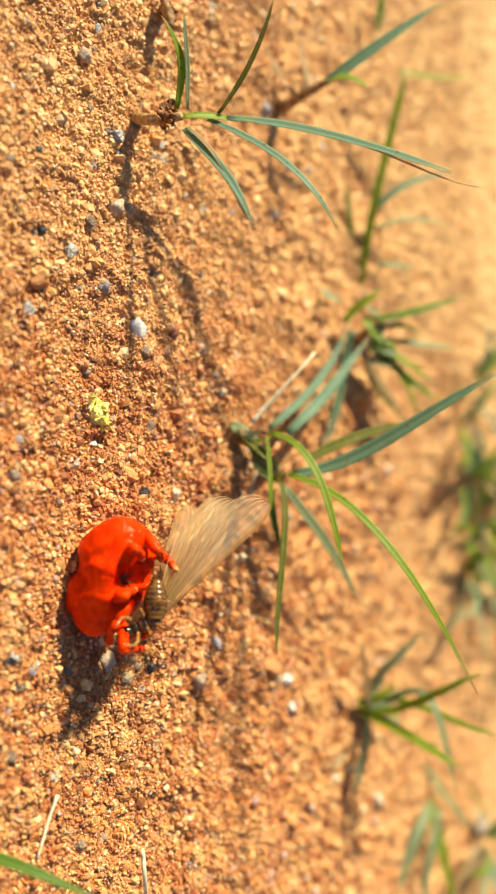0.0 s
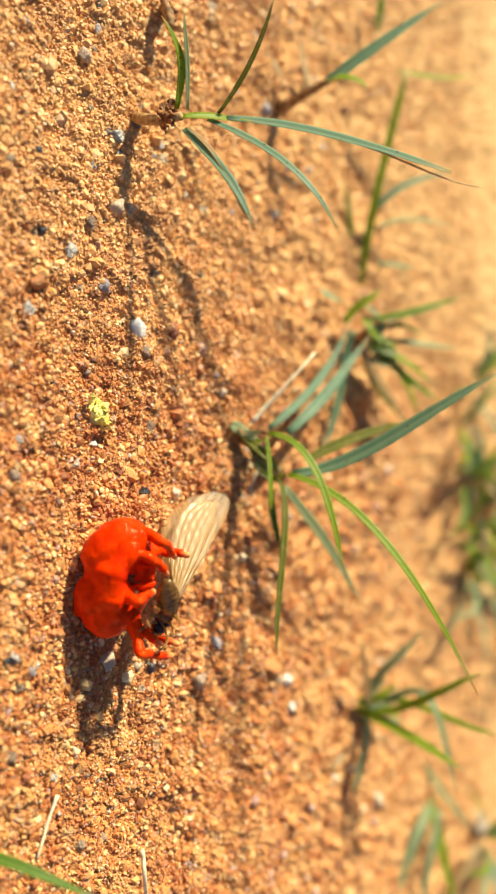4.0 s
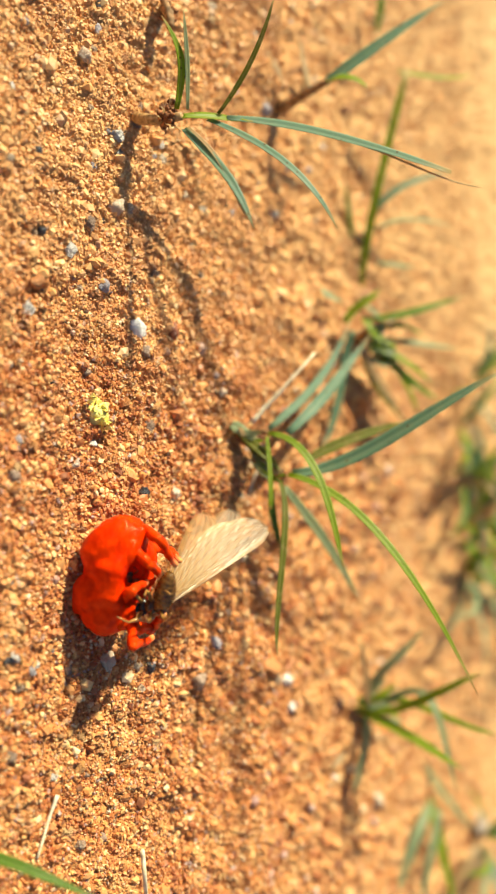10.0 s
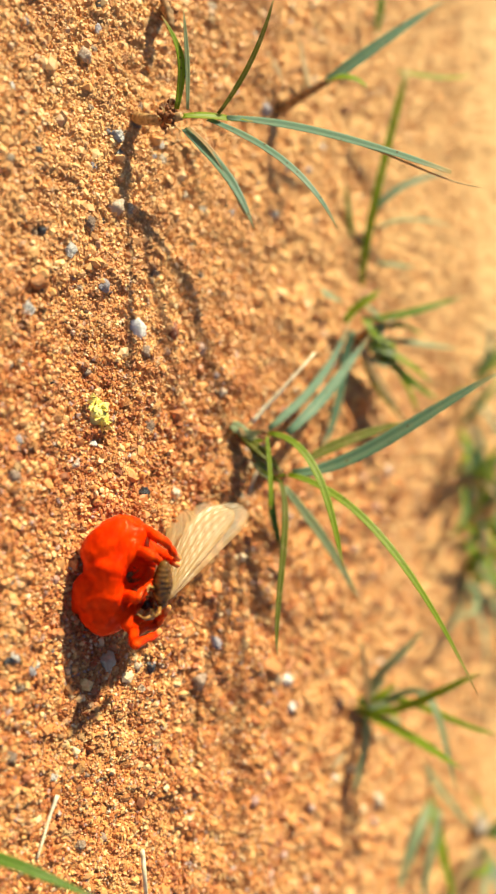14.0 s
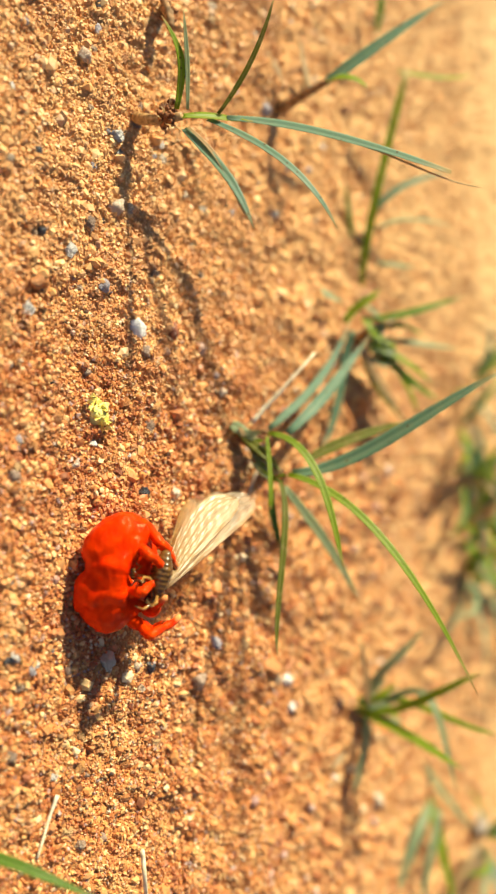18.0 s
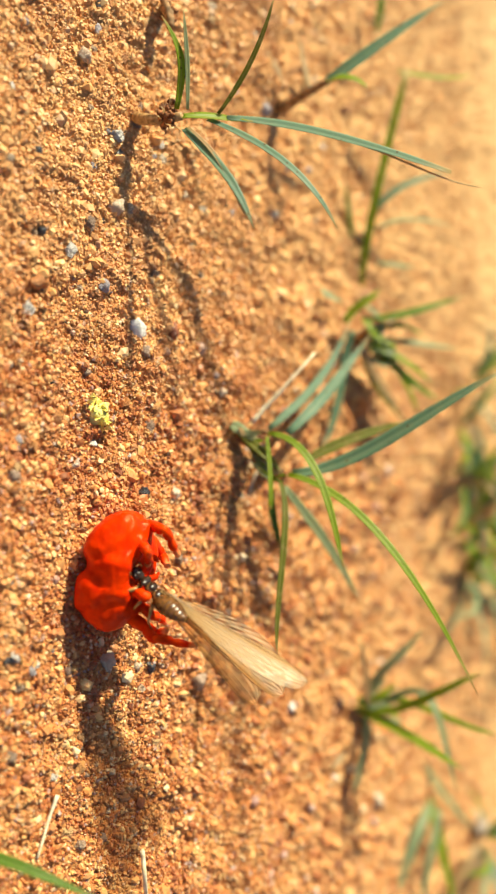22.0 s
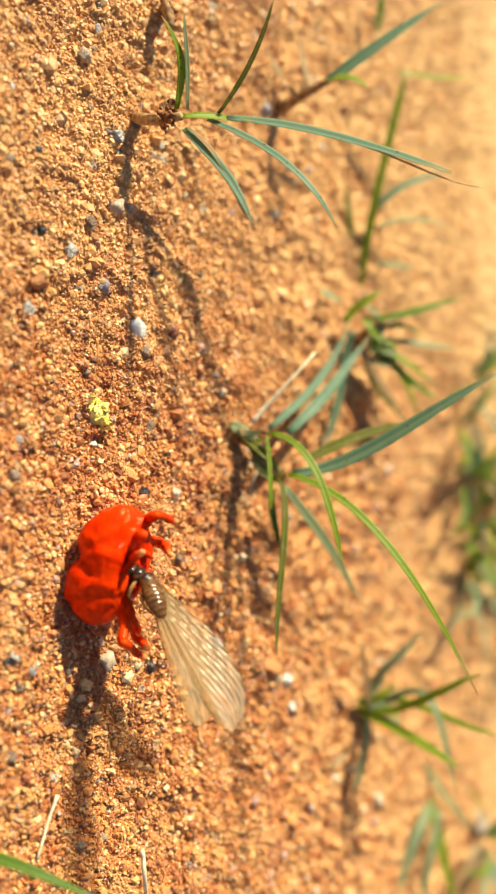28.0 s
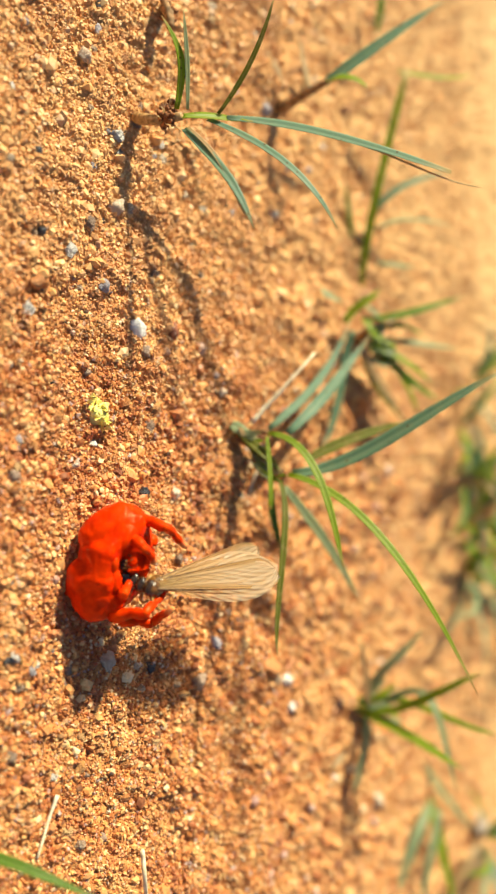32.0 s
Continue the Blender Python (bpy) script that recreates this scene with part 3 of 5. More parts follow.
blade(plant, PALE, 0.7, (0.2, -2.6, 2.7), (1.1, -2.4, 3.8), (1.7, -2.2, 4.8), (1.8, -1.9, 5.9))
blade(plant, PALE, 0.7, (0.8, -2.6, 3.1), (1.8, -2.4, 4.2), (2.5, -2.2, 5.2), (2.7, -1.8, 6.4))
blade(plant, LIME, 0.7, (1.4, -2.6, 3.6), (2.4, -2.4, 4.7), (3.3, -2.2, 5.7), (3.5, -1.8, 6.9))
blade(plant, PALE, 1.3, (-2.6, -3.0, 0.2), (-2.3, -2.8, 0.8), (-1.7, -2.5, 1.6), (-0.6, -1.7, 2.8), blunt=0.3)
blade(plant, SHEATH, 0.5, (1.0, -1.8, 1.2), (3.5, -1.3, 0.9), (5.1, -1.7, 0.2), (6.9, -4.0, 0.2))
blade(plant, TEAL, 1.0, (-2.0, -0.8, 3.8), (-5.4, 4.0, 4.6), (-9.3, 9.1, 4.3), (-15.5, 14.3, 4.1))
blade(plant, TEAL, 1.25, (-1.5, 0.6, 5.3), (-5.1, 5.3, 6.0), (-8.6, 10.2, 5.6), (-13.7, 15.8, 5.8))
stem(plant, (0.3, 0.16), (-2.6, -1.4, 1.7), (-5.2, 0.2, 3.4), (-7.8, 1.8, 5.2), (-10.5, 4.1, 6.3), name="stalk", material=STALK)
blade(plant, TEAL, 1.55, (2.8, 0.1, 6.3), (0.9, 3.9, 12.0), (-3.3, 8.0, 18.0), (-8.2, 13.6, 24.3))
blade(plant, OLIVE, 1.2, (1.3, 2.1, 6.9), (-0.4, 5.2, 8.9), (-1.7, 8.3, 10.9), (-2.9, 11.9, 13.4))
blade(plant, LIME, 0.85, (2.9, -0.9, 6.6), (5.7, 1.5, 12.3), (12.5, 3.3, 18.8), (24.7, 6.3, 25.1))
blade(plant, LIME, 0.85, (-1.5, -2.4, 5.0), (1.0, -1.1, 9.4), (6.5, -1.1, 12.4), (12.5, -1.0, 14.0))
blade(plant, LIME, 0.5, (-1.1, -3.2, 5.6), (2.0, -3.7, 6.4), (4.8, -4.2, 7.0), (6.5, -4.4, 7.0), blunt=0.5)
blade(plant, OLIVE, 0.65, (3.5, -2.3, 6.6), (8.6, -3.5, 8.3), (15.4, -5.4, 9.1), (21.0, -6.3, 9.7))
blade(plant, PALE, 1.1, (4.4, 0.4, 5.1), (8.7, 4.8, 5.6), (12.8, 8.2, 6.3), (18.0, 11.6, 7.1))
blade(plant, GREEN, 0.8, (4.1, -1.4, 4.6), (7.2, -0.5, 4.1), (9.2, 0.5, 3.8), (11.1, 0.8, 4.1))
for k in range(8):
    p = Vector((-2.2 + 0.75 * k, -2.6 + 0.15 * k, 1.2 + 0.62 * k))
    q = p + Vector((0.9 - 0.3 * (k % 4), -0.5 + 0.35 * (k % 3), 1.0 + 0.3 * (k % 2)))
    blade(plant, (STRAW, PALE, BRACT, LIME)[k % 4], 0.55, p, p.lerp(q, 0.3), p.lerp(q, 0.7), q, n=6, blunt=0.3)
blade(plant, OLIVE, 1.0, (-2.5, -1.5, -0.4), (-0.6, -2.9, 3.0), (1.0, -2.4, 5.0), (3.1, -1.4, 6.1))
blade(plant, PALE, 1.1, (1.7, -1.8, 2.7), (2.3, -2.1, 3.8), (2.9, -2.5, 4.9), (3.5, -2.0, 5.5))

plant = grass("grass_plant", 33.2, 19.5, "small grass plant with green and dry pale blades", "grass")
for k in range(9):
    p = Vector((32.4 + 0.3 * k, 20.6 + 0.4 * (k % 3), 1.4 + 0.4 * (k % 2)))
    q = p + Vector((0.45 * k - 2.6, 1.6 + 0.5 * (k % 3), 2.2 + 0.5 * (k % 4)))
    blade(plant, (PALE, LIME, STRAW, PALE)[k % 4], 0.7, p, p.lerp(q, 0.3) + Vector((0, -0.2, 0.2)), p.lerp(q, 0.7), q, n=8, blunt=0.5)
blade(plant, LIME, 1.3, (33.7, 20.8, -0.3), (34.8, 20.2, 6.2), (36.3, 20.4, 10.9), (38.2, 20.7, 15.7))
blade(plant, LIME, 1.0, (33.6, 20.3, 1.8), (32.3, 21.1, 7.2), (29.4, 21.8, 12.4), (27.0, 24.1, 16.5))
blade(plant, PALE, 1.0, (33.3, 20.7, 1.5), (29.3, 20.4, 3.5), (26.2, 21.5, 6.1), (22.6, 23.7, 8.5))
blade(plant, PALE, 0.9, (33.2, 21.3, 2.9), (30.6, 22.6, 8.8), (34.6, 22.5, 11.7), (42.9, 23.9, 13.2))
blade(plant, LIME, 0.8, (32.2, 21.2, 2.1), (32.1, 22.5, 7.2), (33.5, 23.6, 13.0), (34.6, 25.5, 18.0))
blade(plant, PALE, 0.9, (33.9, 20.9, 1.0), (37.2, 19.6, 2.5), (40.5, 18.3, 2.5), (43.7, 17.6, 1.8))
blade(plant, STRAW, 0.9, (33.0, 20.6, 2.4), (29.9, 19.0, 3.0), (27.0, 17.8, 3.5), (24.2, 16.6, 3.8), blunt=0.4)
blade(plant, STRAW, 0.8, (37.6, 17.2, 1.4), (38.7, 16.7, 0.8), (39.4, 15.4, 0.9), (40.3, 14.9, 0.3))
blade(plant, LIME, 1.7, (32.5, 19.8, 1.3), (33.1, 21.6, 1.8), (34.1, 23.9, 2.9), (35.5, 25.8, 3.4))

plant = grass("grass_plant", 50.2, 39.0, "grass plant with pale drooping blades", "grass")
blade(plant, PALE, 1.3, (51.2, 40.7, -0.3), (53.0, 34.6, 1.3), (57.7, 31.5, 0.8), (63.3, 29.3, 0.2))
blade(plant, LIME, 1.4, (50.4, 39.4, -0.3), (54.7, 38.0, 2.0), (59.1, 37.9, 3.4), (65.0, 37.9, 5.0))
blade(plant, PALE, 1.0, (44.8, 38.3, -0.3), (49.0, 39.9, 1.1), (52.6, 42.4, 2.5), (56.8, 45.9, 3.3))
blade(plant, PALE, 1.1, (51.4, 38.1, 2.2), (55.4, 35.8, 2.6), (59.0, 34.4, 2.5), (64.0, 33.0, 2.5))
blade(plant, STRAW, 1.4, (59.3, 48.3, 3.0), (61.0, 45.6, 3.0), (63.0, 43.9, 2.6), (66.2, 41.2, 2.7))

# Added dark stub: stands in for the shadow of an unseen plant.
plant = grass("shadow_stub", -45, -12, "dark brown stub added in place of a shadow on the sand", "grass")
stem(plant, (0.7, 0.4), (-45.5, -11.5, -1.5), (-44.6, -12.6, 0.2), (-43.6, -12.9, 0.9), (-42.4, -12.9, 1.2), name="stem")
stem(plant, (0.5, 0.2), (-46.5, -12.0, -1.0), (-45.0, -13.0, 0.5), (-43.9, -13.2, 1.0), (-43.0, -13.2, 1.2), name="sheath")
root_crumb(plant, (-44.2, -12.8, 0.4), 0.8, 23)

plant = grass("grass_shoot", 32.2, -38.1, "single blue-green grass blade close above the sand", "grass")
blade(plant, GREEN, 0.95, (32.2, -38.1, 0.2), (33.4, -35.1, 3.0), (34.8, -32.5, 6.0), (37.9, -27.9, 9.5))

plant = grass("straw", 43.2, -20, "pale dry straw standing in the sand", "straw")
stem(plant, (0.22, 0.22), (38.0, -19.2, 3.9), (39.6, -19.0, 3.9), (41.5, -18.5, 3.5), (46.9, -14.8, -0.3), name="stalk", material=STALK)


def tuft(plant, count, reach, tall, width, seed):
    """A thick clump: blades that lean out from one root in all directions."""
    r = random.Random(seed)
    b = Vector(plant.matrix_basis.translation) / MM
    for _ in range(count):
        a, k = r.uniform(0, math.tau), r.uniform(0.45, 1.0)
        out = Vector((math.cos(a), math.sin(a), 0))
        root = b + out * r.uniform(0, 1.6) + Vector((0, 0, -0.3))
        l, h = reach * k, tall * r.uniform(0.4, 1.0)
        pts = [root, root + out * l * 0.3 + Vector((0, 0, h * 0.6)), root + out * l * 0.65 + Vector((0, 0, h)), root + out * l + Vector((0, 0, h * r.uniform(0.5, 1.2)))]
        blade(plant, r.choice((GREEN, LIME, LIME, LIME, PALE, MINT, PALE, STRAW)), width * r.uniform(0.7, 1.2), *pts, n=10)


CLUMP = "dense green grass clump behind the bare sand"
for k, (x, y, count, reach, tall) in enumerate(((13, 47, 14, 13, 7), (5, 48, 13, 12, 6), (20, 49, 13, 12, 6), (-3, 47, 12, 12, 6), (-9, 50, 10, 11, 6), (11, 55, 18, 13, 8), (28, 60, 14, 12, 7),
                                                (62, 54, 16, 13, 7), (0, 66, 20, 16, 10), (24, 72, 22, 16, 10), (48, 82, 18, 16, 9))):
    tuft(grass("grass_clump", x, y + 1.5, CLUMP), count - 3, reach * 1.15, tall, 0.85, 40 + k)


# ---- bits that lie on the sand ----
def straw(name, a, b, width, label):
    """A dry stalk that lies on the ground from a to b."""
    ob = thing(name, a[0], a[1], 0, label, "straw")
    rows = []
    for i in range(4):
        t = i / 3
        x, y = a[0] + (b[0] - a[0]) * t, a[1] + (b[1] - a[1]) * t
        rows.append((x + 0.2 * math.sin(3 * t), y, float(height(x, y)) + 0.45))
    stem(ob, (width * 0.5, width * 0.25), *rows, material=STALK, name="stalk")
    return ob


straw("straw", (31.8, -26.1), (36.8, -28.3), 0.42, "short pale dry straw lying on the sand")
straw("twig", (0.6, 2.2), (6.6, -0.4), 0.45, "thin grey-brown dry twig beside the grass roots")
stone("grey_pebble", 20.9, -5.8, (1.23, 0.65, 0.55), STONES[7], 2, "dark grey pebble half sunk in the soil", 25)
stone("grey_pebble", 24.6, -8.5, (1.08, 0.95, 0.81), STONES[3], 3, "round grey-brown pebble in a dark hollow")
stone("orange_pebble", 25.1, 2.6, (1.57, 1.51, 1.29), STONES[1], 4, "round orange pebble in the soil")
stone("pale_pebble", 27.2, 6.1, (1.00, 0.91, 0.78), STONES[6], 5, "small whitish pebble on the soil")
stone("pale_pebble", 30.9, 7.8, (0.95, 0.78, 0.67), STONES[6], 6, "small whitish pebble on the soil", 40)
stone("quartz_chip", -0.3, -21.8, (0.43, 0.57, 0.39), STONES[6], 7, "small white quartz crumb on the sand")
stone("tan_pebble", 4.8, -11.6, (1.06, 0.56, 0.48), STONES[4], 8, "long pale pinkish pebble on the sand", -15)
stone("orange_clod", 0.8, -12.8, (1.05, 1.22, 0.94), STONES[1], 9, "crumbly orange clod on the sand")
stone("ochre_clod", 4.6, -21.5, (1.08, 1.14, 0.98), STONES[1], 10, "crumbly ochre clod beside the mite")
stone("ochre_clod", 5.8, -23.6, (0.64, 0.67, 0.57), STONES[0], 11, "small ochre clod beside the mite")
stone("tan_pebble", 1.6, -24.1, (1.01, 0.50, 0.43), STONES[4], 12, "long pale sandy pebble", -20)
stone("ochre_pebble", -15.0, -27.9, (1.12, 1.02, 0.87), STONES[1], 13, "large rounded ochre pebble pressed into the sand")
stone("dark_pebble", -26.7, -27.9, (0.51, 0.48, 0.41), STONES[5], 14, "small black shiny pebble")
stone("dark_pebble", -28.8, -17.9, (0.55, 0.64, 0.50), STONES[5], 15, "small black shiny pebble")
stone("dark_pebble", -19.6, -27.5, (0.46, 0.48, 0.42), STONES[5], 16, "small black shiny pebble")
stone("tan_pebble", -23.3, -18.7, (1.05, 0.93, 0.79), STONES[4], 17, "pale pinkish pebble in the sand")
stone("tan_pebble", -37.4, -22.2, (0.96, 0.84, 0.72), STONES[4], 18, "pale pinkish pebble in the sand", 10)
stone("grey_pebble", -40.8, -20.0, (0.87, 0.51, 0.44), STONES[7], 19, "lilac-grey pebble in the sand")
stone("grey_pebble", -0.6, -30.2, (0.90, 0.47, 0.41), STONES[7], 20, "lilac-grey pebble in the sand", -20)
stone("grey_pebble", -15.6, -20.6, (0.87, 0.80, 0.69), STONES[7], 21, "lilac-grey pebble in the sand", 30)
stone("red_pebble", -11.9, -11.6, (0.94, 0.86, 0.74), STONES[2], 22, "rounded red-brown pebble in the sand", 20)
stone("dark_pebble", -9.5, -15.6, (0.74, 0.54, 0.46), STONES[3], 23, "dark grey pebble in the sand")
stone("quartz_chip", -12.0, -16.4, (1.52, 1.07, 0.91), STONES[6], 24, "milky white quartz chip lying on the sand")
stone("grey_pebble", -7.1, -22.2, (0.65, 0.51, 0.44), STONES[3], 25, "small grey pebble in the sand")
stone("pale_pebble", 20.5, -20.4, (1.20, 0.98, 0.84), STONES[4], 26, "pale grey pebble in the mite's shadow", -15)
stone("grey_pebble", 20.6, -24.7, (0.69, 0.66, 0.57), STONES[3], 27, "grey pebble in the mite's shadow")
stone("pale_pebble", 21.7, -16.8, (0.79, 0.47, 0.41), STONES[4], 28, "thin pale pebble in the mite's shadow")
stone("dark_pebble", 22.0, -14.8, (0.69, 0.54, 0.46), STONES[5], 29, "small dark pebble beside the mite's shadow")
stone("ochre_clod", 27.5, -19.7, (0.61, 0.58, 0.50), STONES[0], 30, "small bright ochre clod on the sand")
stone("orange_clod", 27.1, -13.0, (1.05, 1.10, 0.94), STONES[1], 31, "crumbly orange clod on the sand")
stone("grey_pebble", 31.0, -22.5, (0.59, 0.40, 0.34), STONES[3], 32, "small grey pebble in the sand")
stone("grey_pebble", 37.6, -20.6, (0.60, 0.52, 0.44), STONES[3], 33, "small grey pebble in the sand")
stone("orange_clod", 41.1, -11.8, (0.94, 0.86, 0.74), STONES[1], 34, "crumbly orange clod on the sand")
stone("ochre_clod", 37.2, -24.8, (0.69, 0.66, 0.57), STONES[0], 35, "small ochre clod on the sand")
stone("grey_pebble", 2.6, -30.8, (0.80, 0.73, 0.63), STONES[3], 36, "dark grey pebble in the sand")
stone("ochre_clod", -0.9, -5.5, (1.23, 1.04, 0.89), STONES[0], 37, "ochre clod beside the grass roots")
stone("ochre_clod", -5.1, 20.9, (1.62, 1.70, 1.46), STONES[0], 38, "pale ochre clod behind the grass")
stone("ochre_clod", 44.6, 7.1, (1.62, 1.56, 1.34), STONES[0], 39, "ochre clod in the soil")
stone("pale_pebble", 46.6, 24.9, (1.21, 1.11, 0.95), STONES[4], 40, "pale pebble in the soil")
stone("pale_pebble", 57.9, 52.1, (2.12, 1.67, 1.43), STONES[4], 41, "pale stone between the grass plants")
stone("red_pebble", 17.6, 22.9, (0.60, 0.63, 0.54), STONES[2], 42, "small red-brown pebble in the soil")
stone("orange_clod", 5.9, 29.7, (1.56, 1.64, 1.40), STONES[1], 43, "crumbly orange clod on the soil")


stone("dark_pebble", -39.6, 5.1, (1.5, 0.9, 1.0), STONES[7], 44, "dark bluish pebble at the foot of the grass shoot", 10)


def yellow_flake(x, y):
    """A crumbled scrap of yellow petal: a lump with a few bent chips that hold to it."""
    r = random.Random(3)
    flake = thing("yellow_flake", x, y, float(height(x, y)) + 0.1, "crumpled bright yellow scrap of dry petal on the sand", "plant scrap")
    bm = blob(bmesh.new(), (0, 0, 0.3), (1.4, 0.95, 0.5), Euler((0.2, 0.1, 0.6)).to_matrix(), 3, 0.9, 4)
    part("petal", bm, YELLOW, flake)
    for i in range(22):
        t = i / 21
        c = (-1.5 + 3.0 * t + r.uniform(-0.2, 0.2), 2.0 * t - 1.0 + r.uniform(-0.6, 0.6), 0.55 + r.uniform(-0.2, 0.5))
        turn = Euler((r.uniform(0, 3), r.uniform(0, 3), r.uniform(0, 3))).to_matrix()
        part("chip", blob(bmesh.new(), c, (r.uniform(0.35, 0.65), r.uniform(0.2, 0.4), 0.1), turn, 1, 0.7, i), YELLOW, flake, smooth=False)
    return flake


YELLOW = plain_material("yellow_scrap", (0.76, 0.60, 0.07), (0.92, 0.85, 0.32), 0.4, 0.7, 0.08)
yellow_flake(-3.2, -21.6)


# ---- the mite ----
# the body's own axes: along it (x), out of the hollow underside (R) and up over its flank (T)
OUT, UP = Vector((0, 0.669, 0.743)), Vector((0, -0.743, 0.669))
PIT = Vector((0.10, 0.80, 0.60)).normalized()
BUMPS = ((-0.80, -0.10, 0.45, 0.10, 0.40), (0.60, -0.70, 0.10, 0.16, 0.50), (0.80, -0.10, 0.40, 0.14, 0.38), (-0.25, -0.75, 0.60, 0.10, 0.45), (-0.45, 0.55, 0.70, 0.13, 0.20),
         (-0.10, 0.25, 0.96, 0.12, 0.24), (0.48, 0.35, 0.80, 0.15, 0.22), (0.68, 0.60, 0.40, 0.16, 0.22), (-0.72, 0.60, 0.32, 0.12, 0.22), (0.25, -0.15, 0.95, 0.08, 0.20))


def smooth(a, b, x):
    t = min(1.0, max(0.0, (x - a) / (b - a)))
    return t * t * (3 - 2 * t)


def lobed(d):
    """The mite's skin along a direction: a plump bean in three rolls, with a hollow, wrinkled underside."""
    r = 1.0
    for x, y, z, size, wide in BUMPS:
        r += size * math.exp(-((d - Vector((x, y, z)).normalized()).length / wide) ** 2)
    wander = 0.07 * noise.noise(d * 2.1 + Vector((4, 0, 0)))
    roll = d.x - 0.22 - 0.28 * d.y + wander
    r -= 0.23 * math.exp(-(roll / (0.13 if roll > 0 else 0.24)) ** 2) * smooth(0.25, -0.55, d.y)
    fold = d.x + 0.42 + 0.20 * d.y - wander
    r -= 0.10 * math.exp(-(fold / 0.11) ** 2) * smooth(0.55, -0.15, d.y) * smooth(-0.5, 0.2, d.z)
    seam = d.x - 0.66 + 0.15 * d.z + wander
    r -= 0.07 * math.exp(-(seam / 0.08) ** 2) * smooth(-0.2, 0.3, d.z)
    far = (d - PIT).length
    r -= 0.62 * math.exp(-(far / 0.52) ** 2) * (1 + 0.35 * noise.noise(d * 5.2))
    wrinkle = abs(noise.noise(d * 3.1 + Vector((0, 7, 0))))
    r -= 0.035 * math.exp(-(wrinkle / 0.09) ** 2) * smooth(0.9, 0.2, far - 0.3)
    return r + 0.05 * noise.noise(d * 2.3) + 0.03 * noise.noise(d * 5.1) + 0.010 * noise.noise(d * 11.0)


def build_mite():
    mite = thing("mite", 11.5, -23.5, 3.1, "bright red velvet mite on its back on the sand, gripping prey", "mite")
    bm = bmesh.new()
    bmesh.ops.create_icosphere(bm, subdivisions=6, radius=1)
    for v in bm.verts:
        d = Vector((v.co.x, v.co.dot(OUT), v.co.dot(UP)))
        k = lobed(d.normalized())
        x = 5.25 * d.x * k
        v.co = Vector((x, 0, 0)) + OUT * (3.75 * d.y * k - 0.13 * x - 0.35) + UP * (3.5 * d.z * k)
    part("body", bm, VELVET, mite, "swollen scarlet velvety body with deep folds")
    bm = bmesh.new()
    blob(bm, (0.2, 0.6, 0.4), (1.6, 1.1, 1.0), level=3, rough=0.5)
    for k in range(46):
        a = Vector((0.2 + 1.3 * math.sin(k * 2.4), 0.7 + 0.8 * math.sin(k * 1.7), 1.2))
        tube(bm, [a, a + Vector((0.3 * math.sin(k * 5.1), 0.25, 0.5)), a + Vector((0.7 * math.sin(k * 5.1), 0.5, 0.9))], [0.07, 0.05, 0.02], 5)
    part("mouth", bm, BROWN, mite, "dark brown mouthparts")
    for side in (-1, 1):
        bm = bmesh.new()
        tube(bm, [(side * 0.8, 0.6, 1.0), (side * 1.1, 1.1, 2.0), (side * 0.9, 1.7, 2.6), (side * 0.5, 2.1, 2.7)], [0.42, 0.38, 0.30, 0.12], 10)
        part("palp", bm, LIMB, mite)
    return mite


# each leg's root on the body, and the lengths of its thigh and shin
LEGS = (
    ((-3.87, 1.61, 1.93), 2.4, 3.6),
    ((-2.3, -0.01, 2.33), 1.9, 2.6),
    ((-2.07, 2.81, 1.43), 2.0, 2.6),
    ((1.79, -0.89, 1.76), 2.2, 3.2),
    ((3.12, 0.13, 1.47), 1.9, 2.6),
    ((4.83, 0.07, 1.6), 2.8, 4.4),
    ((5.36, 1.4, 0.75), 2.3, 3.4),
)


def limb_mesh(length, profile):
    """A limb along z with its girth at steps of its length, a little flattened and uneven."""
    bm = bmesh.new()
    tube(bm, [(0.10 * math.sin(5 * t + length), 0.06 * math.sin(7 * t), length * t) for t, _ in profile], [g for _, g in profile], 12)
    for v in bm.verts:
        v.co *= 1 + 0.05 * noise.noise(v.co * 2.5 + Vector((length, 0, 0)))
    return bm


def build_legs(mite):
    """Each leg: a stout thigh rooted in the body, and a jointed shin with a pale tip that turns at the knee."""
    made = []
    for root, thigh, shin in LEGS:
        leg = part("leg", limb_mesh(thigh, ((-0.35, 0.50), (-0.2, 0.66), (0.15, 0.62), (0.40, 0.50), (0.48, 0.44), (0.58, 0.52), (0.85, 0.52), (1.0, 0.44), (1.08, 0.25))), LIMB, mite)
        leg.location = Vector(root) * MM
        low = part("shin", limb_mesh(shin, ((-0.08, 0.22), (0.0, 0.40), (0.18, 0.47), (0.33, 0.43), (0.40, 0.31), (0.46, 0.38), (0.60, 0.42), (0.70, 0.33), (0.75, 0.27), (0.82, 0.31), (0.93, 0.30), (1.0, 0.10))),
                   SHINS[shin], leg, "jointed red shin with a pale orange tip")
        low.location = (0, 0, thigh * MM)
        made.append((leg, low))
    return made


mite = build_mite()
mite_legs = build_legs(mite)


# ---- the termite ----
def wing_edge(t):
    """Half-forms of a wing at t along it: the nearly straight front edge and the rounded rear one, in millimetres."""
    front = (0.22 + 0.85 * t ** 0.7) * math.sqrt(max(0.0, 1 - max(0.0, (t - 0.78) / 0.22) ** 2.3))
    rear = (0.22 + 3.05 * (1 - math.exp(-(t / 0.38) ** 1.6))) * math.sqrt(max(0.0, 1 - max(0.0, (t - 0.55) / 0.45) ** 2.6))
    return front, rear


WING_LENGTH = 15.6


